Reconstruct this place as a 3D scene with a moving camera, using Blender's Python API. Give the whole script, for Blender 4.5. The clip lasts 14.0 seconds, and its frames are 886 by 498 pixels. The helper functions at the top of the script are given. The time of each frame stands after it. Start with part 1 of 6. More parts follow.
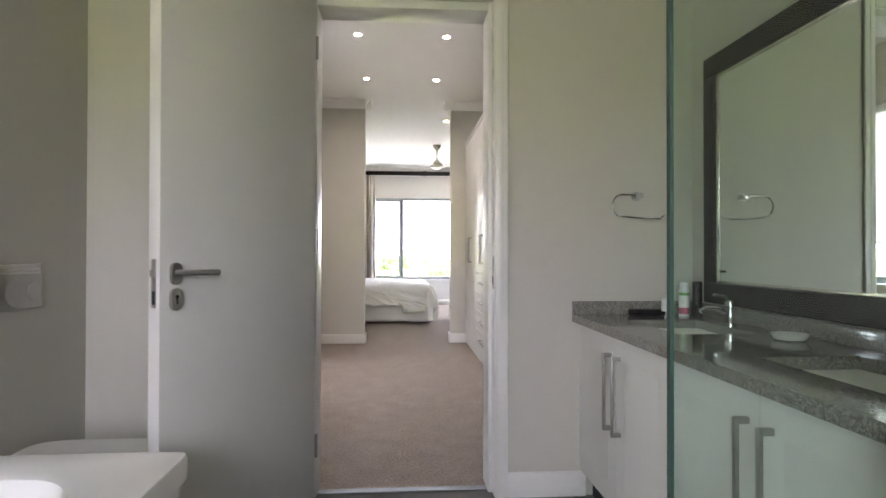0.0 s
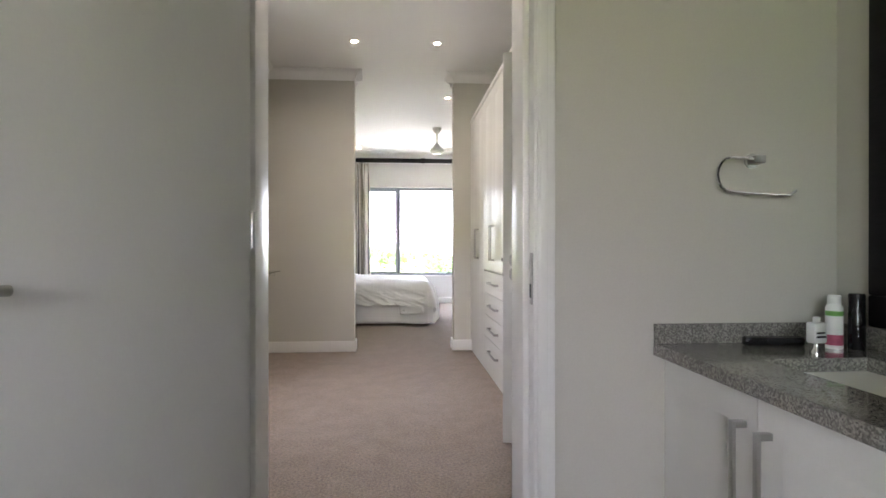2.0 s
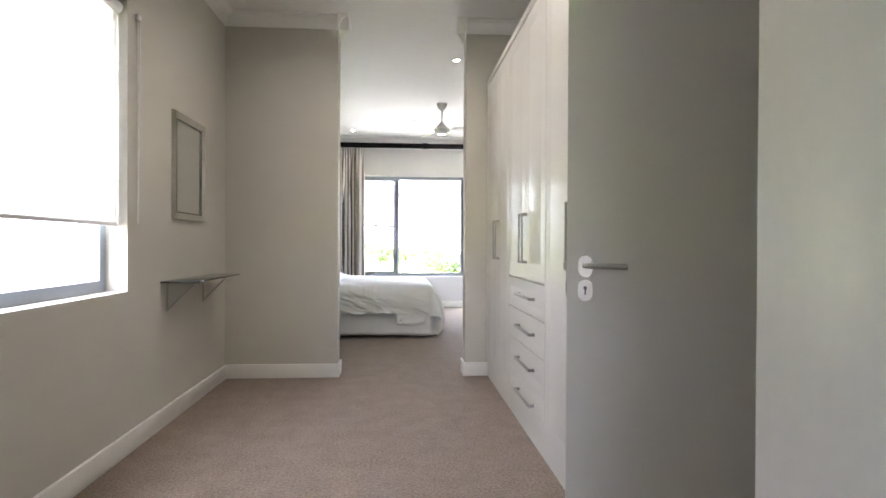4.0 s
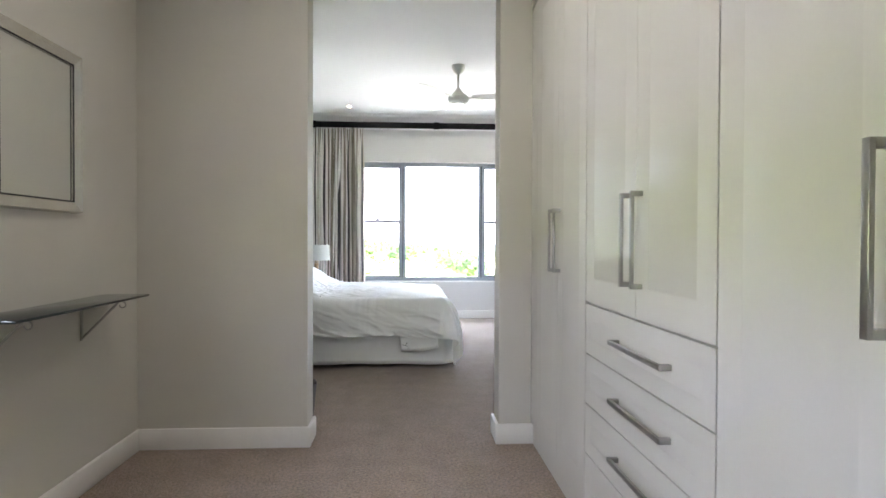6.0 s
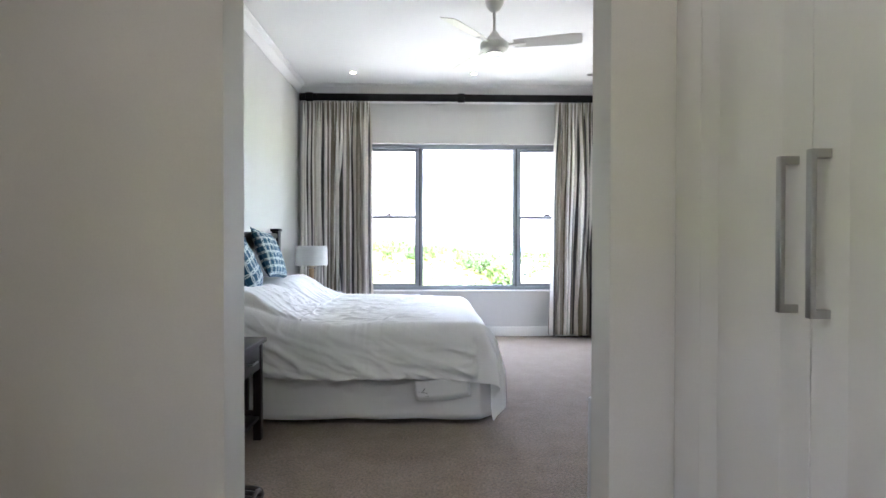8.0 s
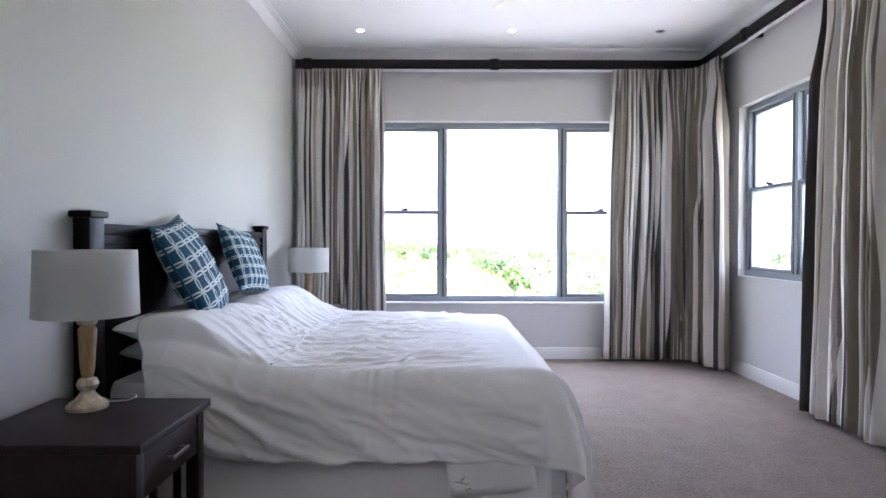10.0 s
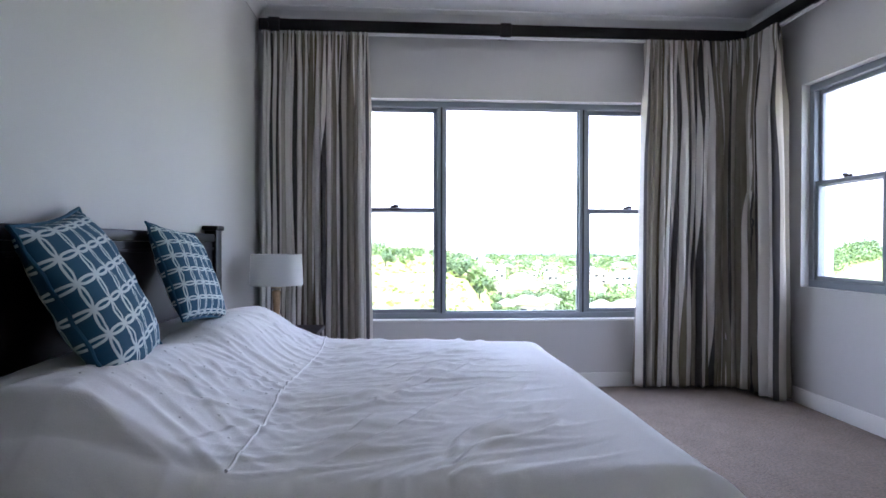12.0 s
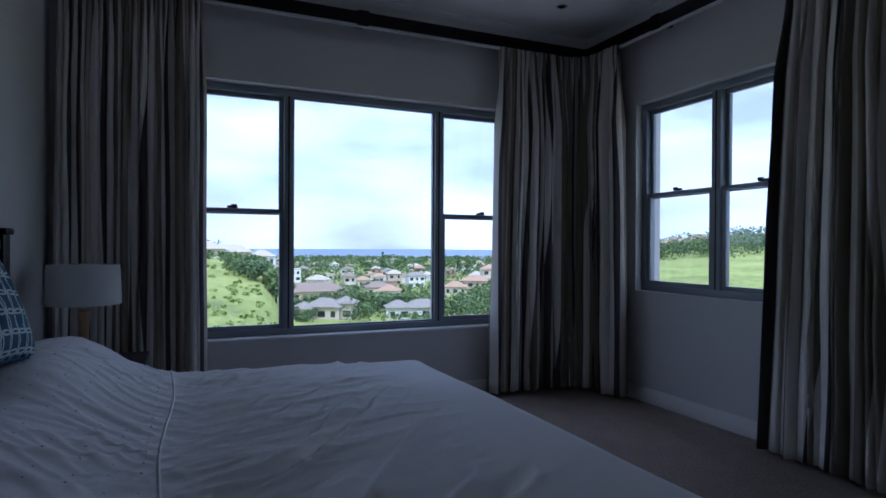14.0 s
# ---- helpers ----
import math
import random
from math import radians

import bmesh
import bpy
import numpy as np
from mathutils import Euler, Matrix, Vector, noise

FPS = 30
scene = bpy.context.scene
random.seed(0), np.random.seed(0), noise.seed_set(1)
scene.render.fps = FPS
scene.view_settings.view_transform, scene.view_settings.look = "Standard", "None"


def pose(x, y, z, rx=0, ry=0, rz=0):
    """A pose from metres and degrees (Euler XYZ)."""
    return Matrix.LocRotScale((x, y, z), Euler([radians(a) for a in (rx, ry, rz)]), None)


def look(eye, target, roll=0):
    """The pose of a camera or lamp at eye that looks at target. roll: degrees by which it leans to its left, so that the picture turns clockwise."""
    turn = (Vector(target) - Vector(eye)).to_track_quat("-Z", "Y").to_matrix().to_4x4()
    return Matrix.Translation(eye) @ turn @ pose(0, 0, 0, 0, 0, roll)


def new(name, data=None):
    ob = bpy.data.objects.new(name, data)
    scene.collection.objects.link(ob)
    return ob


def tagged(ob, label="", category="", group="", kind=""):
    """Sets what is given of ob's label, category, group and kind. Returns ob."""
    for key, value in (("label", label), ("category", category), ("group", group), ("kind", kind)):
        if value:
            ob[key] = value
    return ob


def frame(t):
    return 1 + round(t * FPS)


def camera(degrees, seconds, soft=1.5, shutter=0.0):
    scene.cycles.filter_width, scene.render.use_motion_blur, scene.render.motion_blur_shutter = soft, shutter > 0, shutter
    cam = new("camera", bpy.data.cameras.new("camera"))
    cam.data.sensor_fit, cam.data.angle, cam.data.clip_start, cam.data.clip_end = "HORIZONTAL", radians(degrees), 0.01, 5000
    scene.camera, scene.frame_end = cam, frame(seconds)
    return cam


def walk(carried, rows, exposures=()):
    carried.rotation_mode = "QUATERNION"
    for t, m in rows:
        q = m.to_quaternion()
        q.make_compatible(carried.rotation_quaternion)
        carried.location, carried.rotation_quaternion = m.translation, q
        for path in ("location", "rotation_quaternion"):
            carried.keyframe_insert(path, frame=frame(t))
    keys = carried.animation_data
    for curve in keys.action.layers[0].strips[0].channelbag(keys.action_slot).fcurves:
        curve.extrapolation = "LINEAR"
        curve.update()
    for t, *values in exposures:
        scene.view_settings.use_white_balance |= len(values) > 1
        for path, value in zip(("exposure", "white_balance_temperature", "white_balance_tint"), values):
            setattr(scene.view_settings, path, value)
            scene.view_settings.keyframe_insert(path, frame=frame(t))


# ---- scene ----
cam = camera(74.3, 14.0, soft=1.6)
PATH = [
    (0, (-0.197, 0.173, 1.104), (-0.05, 2.167, 1.121), 0.1),
    (0.5, (-0.181, 0.287, 1.098), (-0.032, 2.282, 1.11), 0.1),
    (1, (-0.174, 0.496, 1.111), (-0.023, 2.491, 1.118), 0.1),
    (1.5, (-0.184, 0.768, 1.105), (-0.027, 2.762, 1.106), 0.1),
    (2, (-0.161, 1.129, 1.113), (-0.009, 3.124, 1.108), 0.0),
    (2.5, (-0.157, 1.496, 1.112), (-0.01, 3.491, 1.103), -0.0),
    (3, (-0.178, 1.826, 1.105), (-0.016, 3.819, 1.095), 0.0),
    (3.2, (-0.169, 1.946, 1.107), (-0.008, 3.939, 1.096), 0.1),
    (5.3, (-0.088, 3.612, 1.113), (0.037, 5.608, 1.096), 0.1),
    (5.5, (-0.087, 3.783, 1.136), (0.033, 5.78, 1.118), 0.1),
    (6, (-0.073, 4.166, 1.144), (0.044, 6.162, 1.118), 0.2),
    (6.5, (-0.039, 4.63, 1.15), (0.06, 6.627, 1.126), -0.0),
    (7, (-0.072, 5.031, 1.144), (0.022, 7.029, 1.122), 0.1),
    (7.5, (-0.06, 5.437, 1.121), (0.024, 7.435, 1.1), 0.3),
    (8, (-0.074, 5.819, 1.135), (-0.019, 7.818, 1.111), 0.1),
    (8.2, (-0.06, 5.978, 1.145), (-0.02, 7.978, 1.118), 0.4),
    (10.3, (-0.233, 7.342, 1.146), (-0.228, 9.342, 1.121), 0.1),
    (10.5, (-0.273, 7.478, 1.151), (-0.254, 9.477, 1.125), 0.1),
    (11, (-0.321, 7.74, 1.165), (-0.289, 9.74, 1.143), 0.1),
    (11.5, (-0.383, 7.988, 1.161), (-0.328, 9.987, 1.146), 0.1),
    (12, (-0.473, 8.18, 1.163), (-0.336, 10.175, 1.145), 0.1),
    (12.5, (-0.559, 8.41, 1.153), (-0.331, 10.397, 1.141), 0.1),
    (13, (-0.681, 8.545, 1.173), (-0.225, 10.492, 1.161), 0.3),
    (13.5, (-0.768, 8.618, 1.209), (-0.102, 10.504, 1.19), 0.4),
    (14, (-0.833, 8.632, 1.197), (-0.029, 10.463, 1.187), 0.3),
]
EXPOSURE = [(0.0, 3.95, 6600, 22), (2.0, 3.92, 6580, 21), (3.2, 3.85, 6550, 21), (5.5, 3.79, 6250, 17), (7.0, 3.65, 6100, 17), (8.0, 3.5, 6000, 18), (10.5, 3.12, 5800, 27), (11.5, 2.8, 5680, 27),
            (12.5, 1.92, 5500, 24), (13.0, 1.2, 5350, 21), (13.5, 0.45, 5120, 18), (14.0, -0.06, 4980, 23)]
walk(cam, [(t, look(eye, target, roll)) for t, eye, target, roll in PATH], EXPOSURE)

# ---- daylight ----
world = bpy.data.worlds.new("daylight")
scene.world = world
world.use_nodes = True
wn, wl = world.node_tree.nodes, world.node_tree.links
sky = wn.new("ShaderNodeTexSky")
sky.sky_type, sky.sun_disc = "NISHITA", False
sky.sun_elevation, sky.sun_rotation = radians(58), radians(180)
sky.air_density, sky.dust_density, sky.ozone_density = 1.0, 2.0, 1.0
# a bright broken cloud layer over the blue
wc_ = wn.new("ShaderNodeTexCoord")
wm = wn.new("ShaderNodeMapping")
wm.inputs["Scale"].default_value = (1.6, 1.6, 5.0)
cloud = wn.new("ShaderNodeTexNoise")
cloud.inputs["Scale"].default_value, cloud.inputs["Detail"].default_value = 1.7, 7.0
amount = wn.new("ShaderNodeMapRange")
amount.inputs["From Min"].default_value, amount.inputs["From Max"].default_value = 0.36, 0.62
amount.inputs["To Min"].default_value, amount.inputs["To Max"].default_value = 0.38, 0.94
over = wn.new("ShaderNodeMix")
over.data_type = "RGBA"
over.inputs[7].default_value = (11.0, 12.1, 13.6, 1)
wl.new(wc_.outputs["Generated"], wm.inputs[0]), wl.new(wm.outputs[0], cloud.inputs["Vector"])
wl.new(cloud.outputs["Fac"], amount.inputs["Value"]), wl.new(amount.outputs[0], over.inputs[0])
wl.new(sky.outputs[0], over.inputs[6]), wl.new(over.outputs[2], wn["Background"].inputs[0])
wn["Background"].inputs[1].default_value = 0.138

sun = new("sun", bpy.data.lights.new("sun", "SUN"))
sun.data.energy, sun.data.angle, sun.data.color = 3.3, radians(0.6), (1.0, 0.96, 0.9)
sun.matrix_world = look((0, 0, 0), (math.sin(radians(180)) * -0.53, -math.cos(radians(180)) * 0.53, -0.85))


def fill_light(name, eye, target, wide, high, watts, color=(0.93, 0.97, 1.0)):
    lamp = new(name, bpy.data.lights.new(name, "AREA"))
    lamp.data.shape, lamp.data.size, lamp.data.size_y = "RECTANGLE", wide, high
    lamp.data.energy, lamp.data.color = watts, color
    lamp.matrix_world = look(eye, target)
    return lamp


def downlight_beam(x, y, watts=0.3):
    """The beam of a lit ceiling downlight."""
    lamp = new("downlight_beam", bpy.data.lights.new("downlight_beam", "AREA"))
    lamp.data.shape, lamp.data.size = "DISK", 0.06
    lamp.data.energy, lamp.data.color, lamp.data.spread = watts, (1.0, 0.93, 0.82), radians(150)
    lamp.matrix_world = look((x, y, 2.994), (x, y + 0.001, 0))


for x, y in ((-0.562, 5.25), (0.202, 5.25), (-0.562, 6.526), (0.198, 6.526)):
    downlight_beam(x, y)
# Added fill lamp: stands in an unseen window to brighten the bathroom.
fill_light("bathroom_fill_light", (-0.9, -1.66, 1.55), (-0.1, 2.0, 1.25), 1.0, 1.0, 1.25, (1.0, 0.98, 0.93))


# ---- materials ----
def material(name, color, rough=0.6, metal=0.0, grain=0.0, scale=40.0, stain=0.0, stain_scale=1.5, bump=0.0, bump_scale=None,
             per_object=0.0, coat=0.0, sheen=0.0, stretch=(1, 1, 1), spec=0.5):
    """Base colour with fine grain, large soft stains, and relief, in object space at real size."""
    m = bpy.data.materials.new(name)
    m.use_nodes = True
    n, l = m.node_tree.nodes, m.node_tree.links
    b = n["Principled BSDF"]
    b.inputs["Base Color"].default_value = (*color, 1)
    b.inputs["Roughness"].default_value, b.inputs["Metallic"].default_value = rough, metal
    b.inputs["Coat Weight"].default_value, b.inputs["Sheen Weight"].default_value = coat, sheen
    b.inputs["Specular IOR Level"].default_value = spec
    tc = n.new("ShaderNodeTexCoord")
    mp = n.new("ShaderNodeMapping")
    mp.inputs["Scale"].default_value = stretch
    l.new(tc.outputs["Object"], mp.inputs[0])
    last = None
    for amount, size, detail in ((grain, scale, 6.0), (stain, stain_scale, 3.0)):
        if amount <= 0:
            continue
        t = n.new("ShaderNodeTexNoise")
        t.inputs["Scale"].default_value, t.inputs["Detail"].default_value = size, detail
        l.new(mp.outputs[0], t.inputs["Vector"])
        r = n.new("ShaderNodeMapRange")
        r.inputs["From Min"].default_value, r.inputs["From Max"].default_value = 0.3, 0.7
        r.inputs["To Min"].default_value, r.inputs["To Max"].default_value = 1 - amount, 1 + amount
        l.new(t.outputs["Fac"], r.inputs["Value"])
        if last is None:
            last = r.outputs[0]
        else:
            x = n.new("ShaderNodeMath")
            x.operation = "MULTIPLY"
            l.new(last, x.inputs[0]), l.new(r.outputs[0], x.inputs[1])
            last = x.outputs[0]
    if per_object > 0:
        oi = n.new("ShaderNodeObjectInfo")
        r = n.new("ShaderNodeMapRange")
        r.inputs["To Min"].default_value, r.inputs["To Max"].default_value = 1 - per_object, 1 + per_object
        l.new(oi.outputs["Random"], r.inputs["Value"])
        if last is None:
            last = r.outputs[0]
        else:
            x = n.new("ShaderNodeMath")
            x.operation = "MULTIPLY"
            l.new(last, x.inputs[0]), l.new(r.outputs[0], x.inputs[1])
            last = x.outputs[0]
    if last is not None:
        x = n.new("ShaderNodeVectorMath")
        x.operation = "SCALE"
        x.inputs[0].default_value = color
        l.new(last, x.inputs["Scale"])
        l.new(x.outputs[0], b.inputs["Base Color"])
    if bump > 0:
        t = n.new("ShaderNodeTexNoise")
        t.inputs["Scale"].default_value, t.inputs["Detail"].default_value = bump_scale or scale, 5.0
        l.new(mp.outputs[0], t.inputs["Vector"])
        u = n.new("ShaderNodeBump")
        u.inputs["Strength"].default_value, u.inputs["Distance"].default_value = bump, 0.01
        l.new(t.outputs["Fac"], u.inputs["Height"])
        l.new(u.outputs[0], b.inputs["Normal"])
    return m


def glow(name, color, strength):
    m = bpy.data.materials.new(name)
    m.use_nodes = True
    b = m.node_tree.nodes["Principled BSDF"]
    b.inputs["Base Color"].default_value = (*color, 1)
    b.inputs["Emission Color"].default_value, b.inputs["Emission Strength"].default_value = (*color, 1), strength
    return m


def clear_pane(name, tint, gloss=0.03):
    """Thin flat glass: it lets light straight through and mirrors more at a slant."""
    m = bpy.data.materials.new(name)
    m.use_nodes = True
    n, l = m.node_tree.nodes, m.node_tree.links
    n.remove(n["Principled BSDF"])
    a, g, f, x = (n.new("ShaderNode" + k) for k in ("BsdfTransparent", "BsdfGlossy", "LayerWeight", "MixShader"))
    p, q = n.new("ShaderNodeMath"), n.new("ShaderNodeMapRange")
    p.operation, p.inputs[1].default_value = "POWER", 5.0
    q.inputs["To Min"].default_value, q.inputs["To Max"].default_value = gloss, 0.9
    a.inputs["Color"].default_value = (*tint, 1)
    g.inputs["Roughness"].default_value = 0.0
    l.new(f.outputs["Facing"], p.inputs[0]), l.new(p.outputs[0], q.inputs["Value"])
    l.new(q.outputs[0], x.inputs[0]), l.new(a.outputs[0], x.inputs[1]), l.new(g.outputs[0], x.inputs[2])
    l.new(x.outputs[0], n["Material Output"].inputs["Surface"])
    return m


# The beige wall paint again, with the bedroom's cool daylight mixed into its colour.
WALL_DAYLIT = material("daylit_bedroom_wall_paint", (0.60, 0.59, 0.57), 0.7, grain=0.02, scale=180, stain=0.025, stain_scale=0.9, bump=0.06, bump_scale=220)
WALL = material("beige_wall_paint", (0.548, 0.53, 0.475), 0.7, grain=0.02, scale=180, stain=0.025, stain_scale=0.9, bump=0.06, bump_scale=220)
CEIL = material("white_ceiling_paint", (0.80, 0.80, 0.78), 0.8, grain=0.012, scale=90, stain=0.02, stain_scale=0.7)
TRIM = material("white_gloss_trim", (0.78, 0.77, 0.74), 0.35, grain=0.015, scale=60, stain=0.03, stain_scale=2.0)
DOOR = material("white_door_paint", (0.66, 0.65, 0.62), 0.42, grain=0.012, scale=130, stain=0.02, stain_scale=1.2, bump=0.02, bump_scale=300)
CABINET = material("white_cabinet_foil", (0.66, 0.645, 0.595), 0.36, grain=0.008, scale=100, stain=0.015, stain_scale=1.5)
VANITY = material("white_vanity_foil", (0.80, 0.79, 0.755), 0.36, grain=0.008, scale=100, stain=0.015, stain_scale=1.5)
STEEL = material("brushed_steel", (0.40, 0.39, 0.37), 0.33, 1.0, grain=0.06, scale=300, stretch=(1, 1, 6))
CHROME = material("polished_chrome", (0.75, 0.75, 0.76), 0.08, 1.0, stain=0.03, stain_scale=30)
PORCELAIN = material("glazed_porcelain", (0.84, 0.84, 0.82), 0.1, stain=0.01, stain_scale=4, coat=0.4)
MIRROR = material("mirror_glass", (0.86, 0.88, 0.86), 0.015, 1.0)
DARKWOOD = material("dark_stained_wood", (0.018, 0.009, 0.009), 0.46, grain=0.3, scale=30, stretch=(1, 12, 1), stain=0.15, stain_scale=4, spec=0.35)
BLACKWOOD = material("near_black_stained_wood", (0.008, 0.007, 0.008), 0.45, grain=0.3, scale=24, stretch=(1, 1, 10), stain=0.2, stain_scale=3, spec=0.18)
ALUMINIUM = material("grey_powder_coated_aluminium", (0.25, 0.28, 0.31), 0.4, 0.0, grain=0.03, scale=200, stain=0.05, stain_scale=2)
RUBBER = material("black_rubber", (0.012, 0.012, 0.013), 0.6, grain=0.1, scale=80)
PANE = clear_pane("window_glass", (0.97, 0.985, 0.98))
SHOWERGLASS = clear_pane("greenish_shower_glass", (0.875, 0.948, 0.915), 0.04)
GLASSEDGE = material("green_glass_edge", (0.03, 0.07, 0.055), 0.2, spec=0.7)
WHITELINEN = material("white_cotton", (0.86, 0.86, 0.86), 0.9, grain=0.02, scale=260, stain=0.015, stain_scale=3, bump=0.12, bump_scale=350, sheen=0.15)
LAMPGLOW = glow("lit_downlight_lens", (1.0, 0.93, 0.8), 5.0)


# ---- mesh helpers ----
def box(bm, x0, x1, y0, y1, z0, z1, bevel=0.0, seg=2, m=None):
    """Adds one axis-parallel box, with its edges rounded by bevel."""
    g = bmesh.ops.create_cube(bm, size=1)["verts"]
    for v in g:
        v.co = Vector((x0 + (v.co.x + 0.5) * (x1 - x0), y0 + (v.co.y + 0.5) * (y1 - y0), z0 + (v.co.z + 0.5) * (z1 - z0)))
    if bevel > 0:
        edges = list({e for v in g for e in v.link_edges})
        r = bmesh.ops.bevel(bm, geom=edges, offset=bevel, segments=seg, affect="EDGES", profile=0.5)
        g = list({v for f in r["faces"] for v in f.verts} | {v for v in g if v.is_valid})
    if m is not None:
        bmesh.ops.transform(bm, matrix=m, verts=g)
    return g


def rod(bm, a, b, r0, r1=None, n=12):
    """Adds a tapered round bar from a to b."""
    a, b = Vector(a), Vector(b)
    d = b - a
    m = Matrix.Translation((a + b) / 2) @ d.to_track_quat("Z", "Y").to_matrix().to_4x4()
    bmesh.ops.create_cone(bm, cap_ends=True, segments=n, radius1=r0, radius2=r0 if r1 is None else r1, depth=d.length, matrix=m)


def lathe(bm, profile, n=32, m=None):
    """Turns a profile of (radius, z) about z."""
    rings = []
    for r, z in profile:
        rings.append([bm.verts.new((r * math.cos(2 * math.pi * k / n), r * math.sin(2 * math.pi * k / n), z)) for k in range(n)])
    for p, q in zip(rings, rings[1:]):
        for k in range(n):
            bm.faces.new((p[k], p[(k + 1) % n], q[(k + 1) % n], q[k]))
    if profile[0][0] > 1e-4:
        bm.faces.new(rings[0][::-1])
    if profile[-1][0] > 1e-4:
        bm.faces.new(rings[-1])
    verts = [v for r in rings for v in r]
    if m is not None:
        bmesh.ops.transform(bm, matrix=m, verts=verts)
    return verts


def tube(bm, points, r, n=10, closed=False):
    """A round bar bent along points."""
    pts = [Vector(p) for p in points]
    rings, up = [], None
    for i, p in enumerate(pts):
        a = pts[i - 1] if i > 0 or closed else p
        b = pts[(i + 1) % len(pts)] if i < len(pts) - 1 or closed else p
        d = (b - a).normalized()
        if up is None:
            up = d.orthogonal().normalized()
        up = (up - d * up.dot(d)).normalized()
        s = d.cross(up)
        rings.append([bm.verts.new(p + r * (math.cos(2 * math.pi * k / n) * up + math.sin(2 * math.pi * k / n) * s)) for k in range(n)])
    for i in range(len(rings) - (0 if closed else 1)):
        p, q = rings[i], rings[(i + 1) % len(rings)]
        for k in range(n):
            bm.faces.new((p[k], p[(k + 1) % n], q[(k + 1) % n], q[k]))
    if not closed:
        bm.faces.new(rings[0][::-1]), bm.faces.new(rings[-1])


def mesh_of(name, bm, mat, smooth=None):
    bmesh.ops.recalc_face_normals(bm, faces=bm.faces)
    me = bpy.data.meshes.new(name)
    bm.to_mesh(me)
    bm.free()
    for q in (mat if isinstance(mat, (list, tuple)) else [mat]):
        me.materials.append(q)
    if smooth is not None:
        me.set_sharp_from_angle(angle=radians(smooth))
        me.polygons.foreach_set("use_smooth", [True] * len(me.polygons))
    return me


def part(name, bm, mat, parent=None, label="", smooth=35):
    """Links a bmesh as one mesh object under a thing, or under a part of one."""
    ob = new(name, mesh_of(name, bm, mat, smooth))
    if parent is not None:
        ob.parent = parent
    return tagged(ob, label=label)


def thing(name, label, category, at=(0, 0, 0), turn=0, group=""):
    ob = new(name)
    ob.empty_display_size = 0.1
    ob.matrix_world = pose(*at, 0, 0, turn)
    return tagged(ob, label, category, group)


def structure(name, bm, mat, label, category, parent=None, smooth=None):
    ob = part(name, bm, mat, parent, label, smooth)
    return tagged(ob, label, category, kind="structure") if parent is None else ob


def boxes(*rows, bevel=0.0):
    bm = bmesh.new()
    for r in rows:
        box(bm, *r, bevel=bevel)
    return bm


# ---- the shell ----
CEILZ = 3.0
BX0, BX1 = -1.60, 2.426          # bedroom, side walls
BY0, BY1 = 7.62, 12.85          # bedroom, near and far wall
DX0, DX1 = -1.55, 1.25          # dressing room, side walls
DY0, DY1 = 3.03, 7.44
TX0, TX1 = -1.55, 1.167          # bathroom, side walls
TY0, TY1 = -1.6, 2.81
NEAR_DOOR = 3.22, 4.10          # the opening of the entrance door in the dressing room's side wall
WIN = -0.94, 1.79, 0.55, 2.318   # far window: x from, to, z from, to
RWIN = 10.83, 12.26, 0.855, 2.322  # side window: y from, to, z from, to
DWIN = 4.42, 5.705, 0.855, 2.385   # dressing room window
PL, PR = -0.632, 0.438         # the full-height opening in the cross wall
T = 0.25


def wall_x(name, y0, y1, x0, x1, hole, label, paint_=WALL):
    """A wall along x between y0 and y1, with an opening (x from, to, z from, to)."""
    if hole is None:
        bm = boxes((x0, x1, y0, y1, 0, CEILZ))
    else:
        a, b, c, d = hole
        rows = [(x0, a, y0, y1, 0, CEILZ), (b, x1, y0, y1, 0, CEILZ)]
        if d < CEILZ:
            rows.append((a, b, y0, y1, d, CEILZ))
        if c > 0:
            rows.append((a, b, y0, y1, 0, c))
        bm = boxes(*rows)
    bmesh.ops.remove_doubles(bm, verts=bm.verts, dist=1e-5)
    return structure(name, bm, paint_, label, "wall")


def wall_y(name, x0, x1, y0, y1, hole, label, paint_=WALL):
    if hole is None:
        bm = boxes((x0, x1, y0, y1, 0, CEILZ))
    else:
        a, b, c, d = hole
        rows = [(x0, x1, y0, a, 0, CEILZ), (x0, x1, b, y1, 0, CEILZ)]
        if d < CEILZ:
            rows.append((x0, x1, a, b, d, CEILZ))
        if c > 0:
            rows.append((x0, x1, a, b, 0, c))
        bm = boxes(*rows)
    bmesh.ops.remove_doubles(bm, verts=bm.verts, dist=1e-5)
    return structure(name, bm, paint_, label, "wall")


wall_x("wall_bedroom_far", BY1, BY1 + T, BX0 - T, BX1 + T, WIN, "painted plaster wall with a wide window, cool daylight put into its colour", WALL_DAYLIT)
wall_y("wall_bedroom_side", BX1, BX1 + T, 6.9, BY1, RWIN, "painted plaster wall with a double sash window, cool daylight put into its colour", WALL_DAYLIT)
wall_y("wall_bedroom_head", BX0 - T, BX0, BY0, BY1, None, "painted plaster wall behind the bed, cool daylight put into its colour", WALL_DAYLIT)
wall_x("wall_pier", DY1, BY0, BX0 - T, BX1, (PL, PR, 0, CEILZ), "beige plaster cross wall with a full-height opening")
wall_y("wall_dressing_window", DX0 - T, DX0, DY0 - 0.0, DY1, DWIN, "beige plaster wall with a window")
wall_y("wall_dressing_entrance", DX1, DX1 + T, DY0, DY1, (*NEAR_DOOR, 0, 2.22), "beige plaster wall with an entrance doorway")
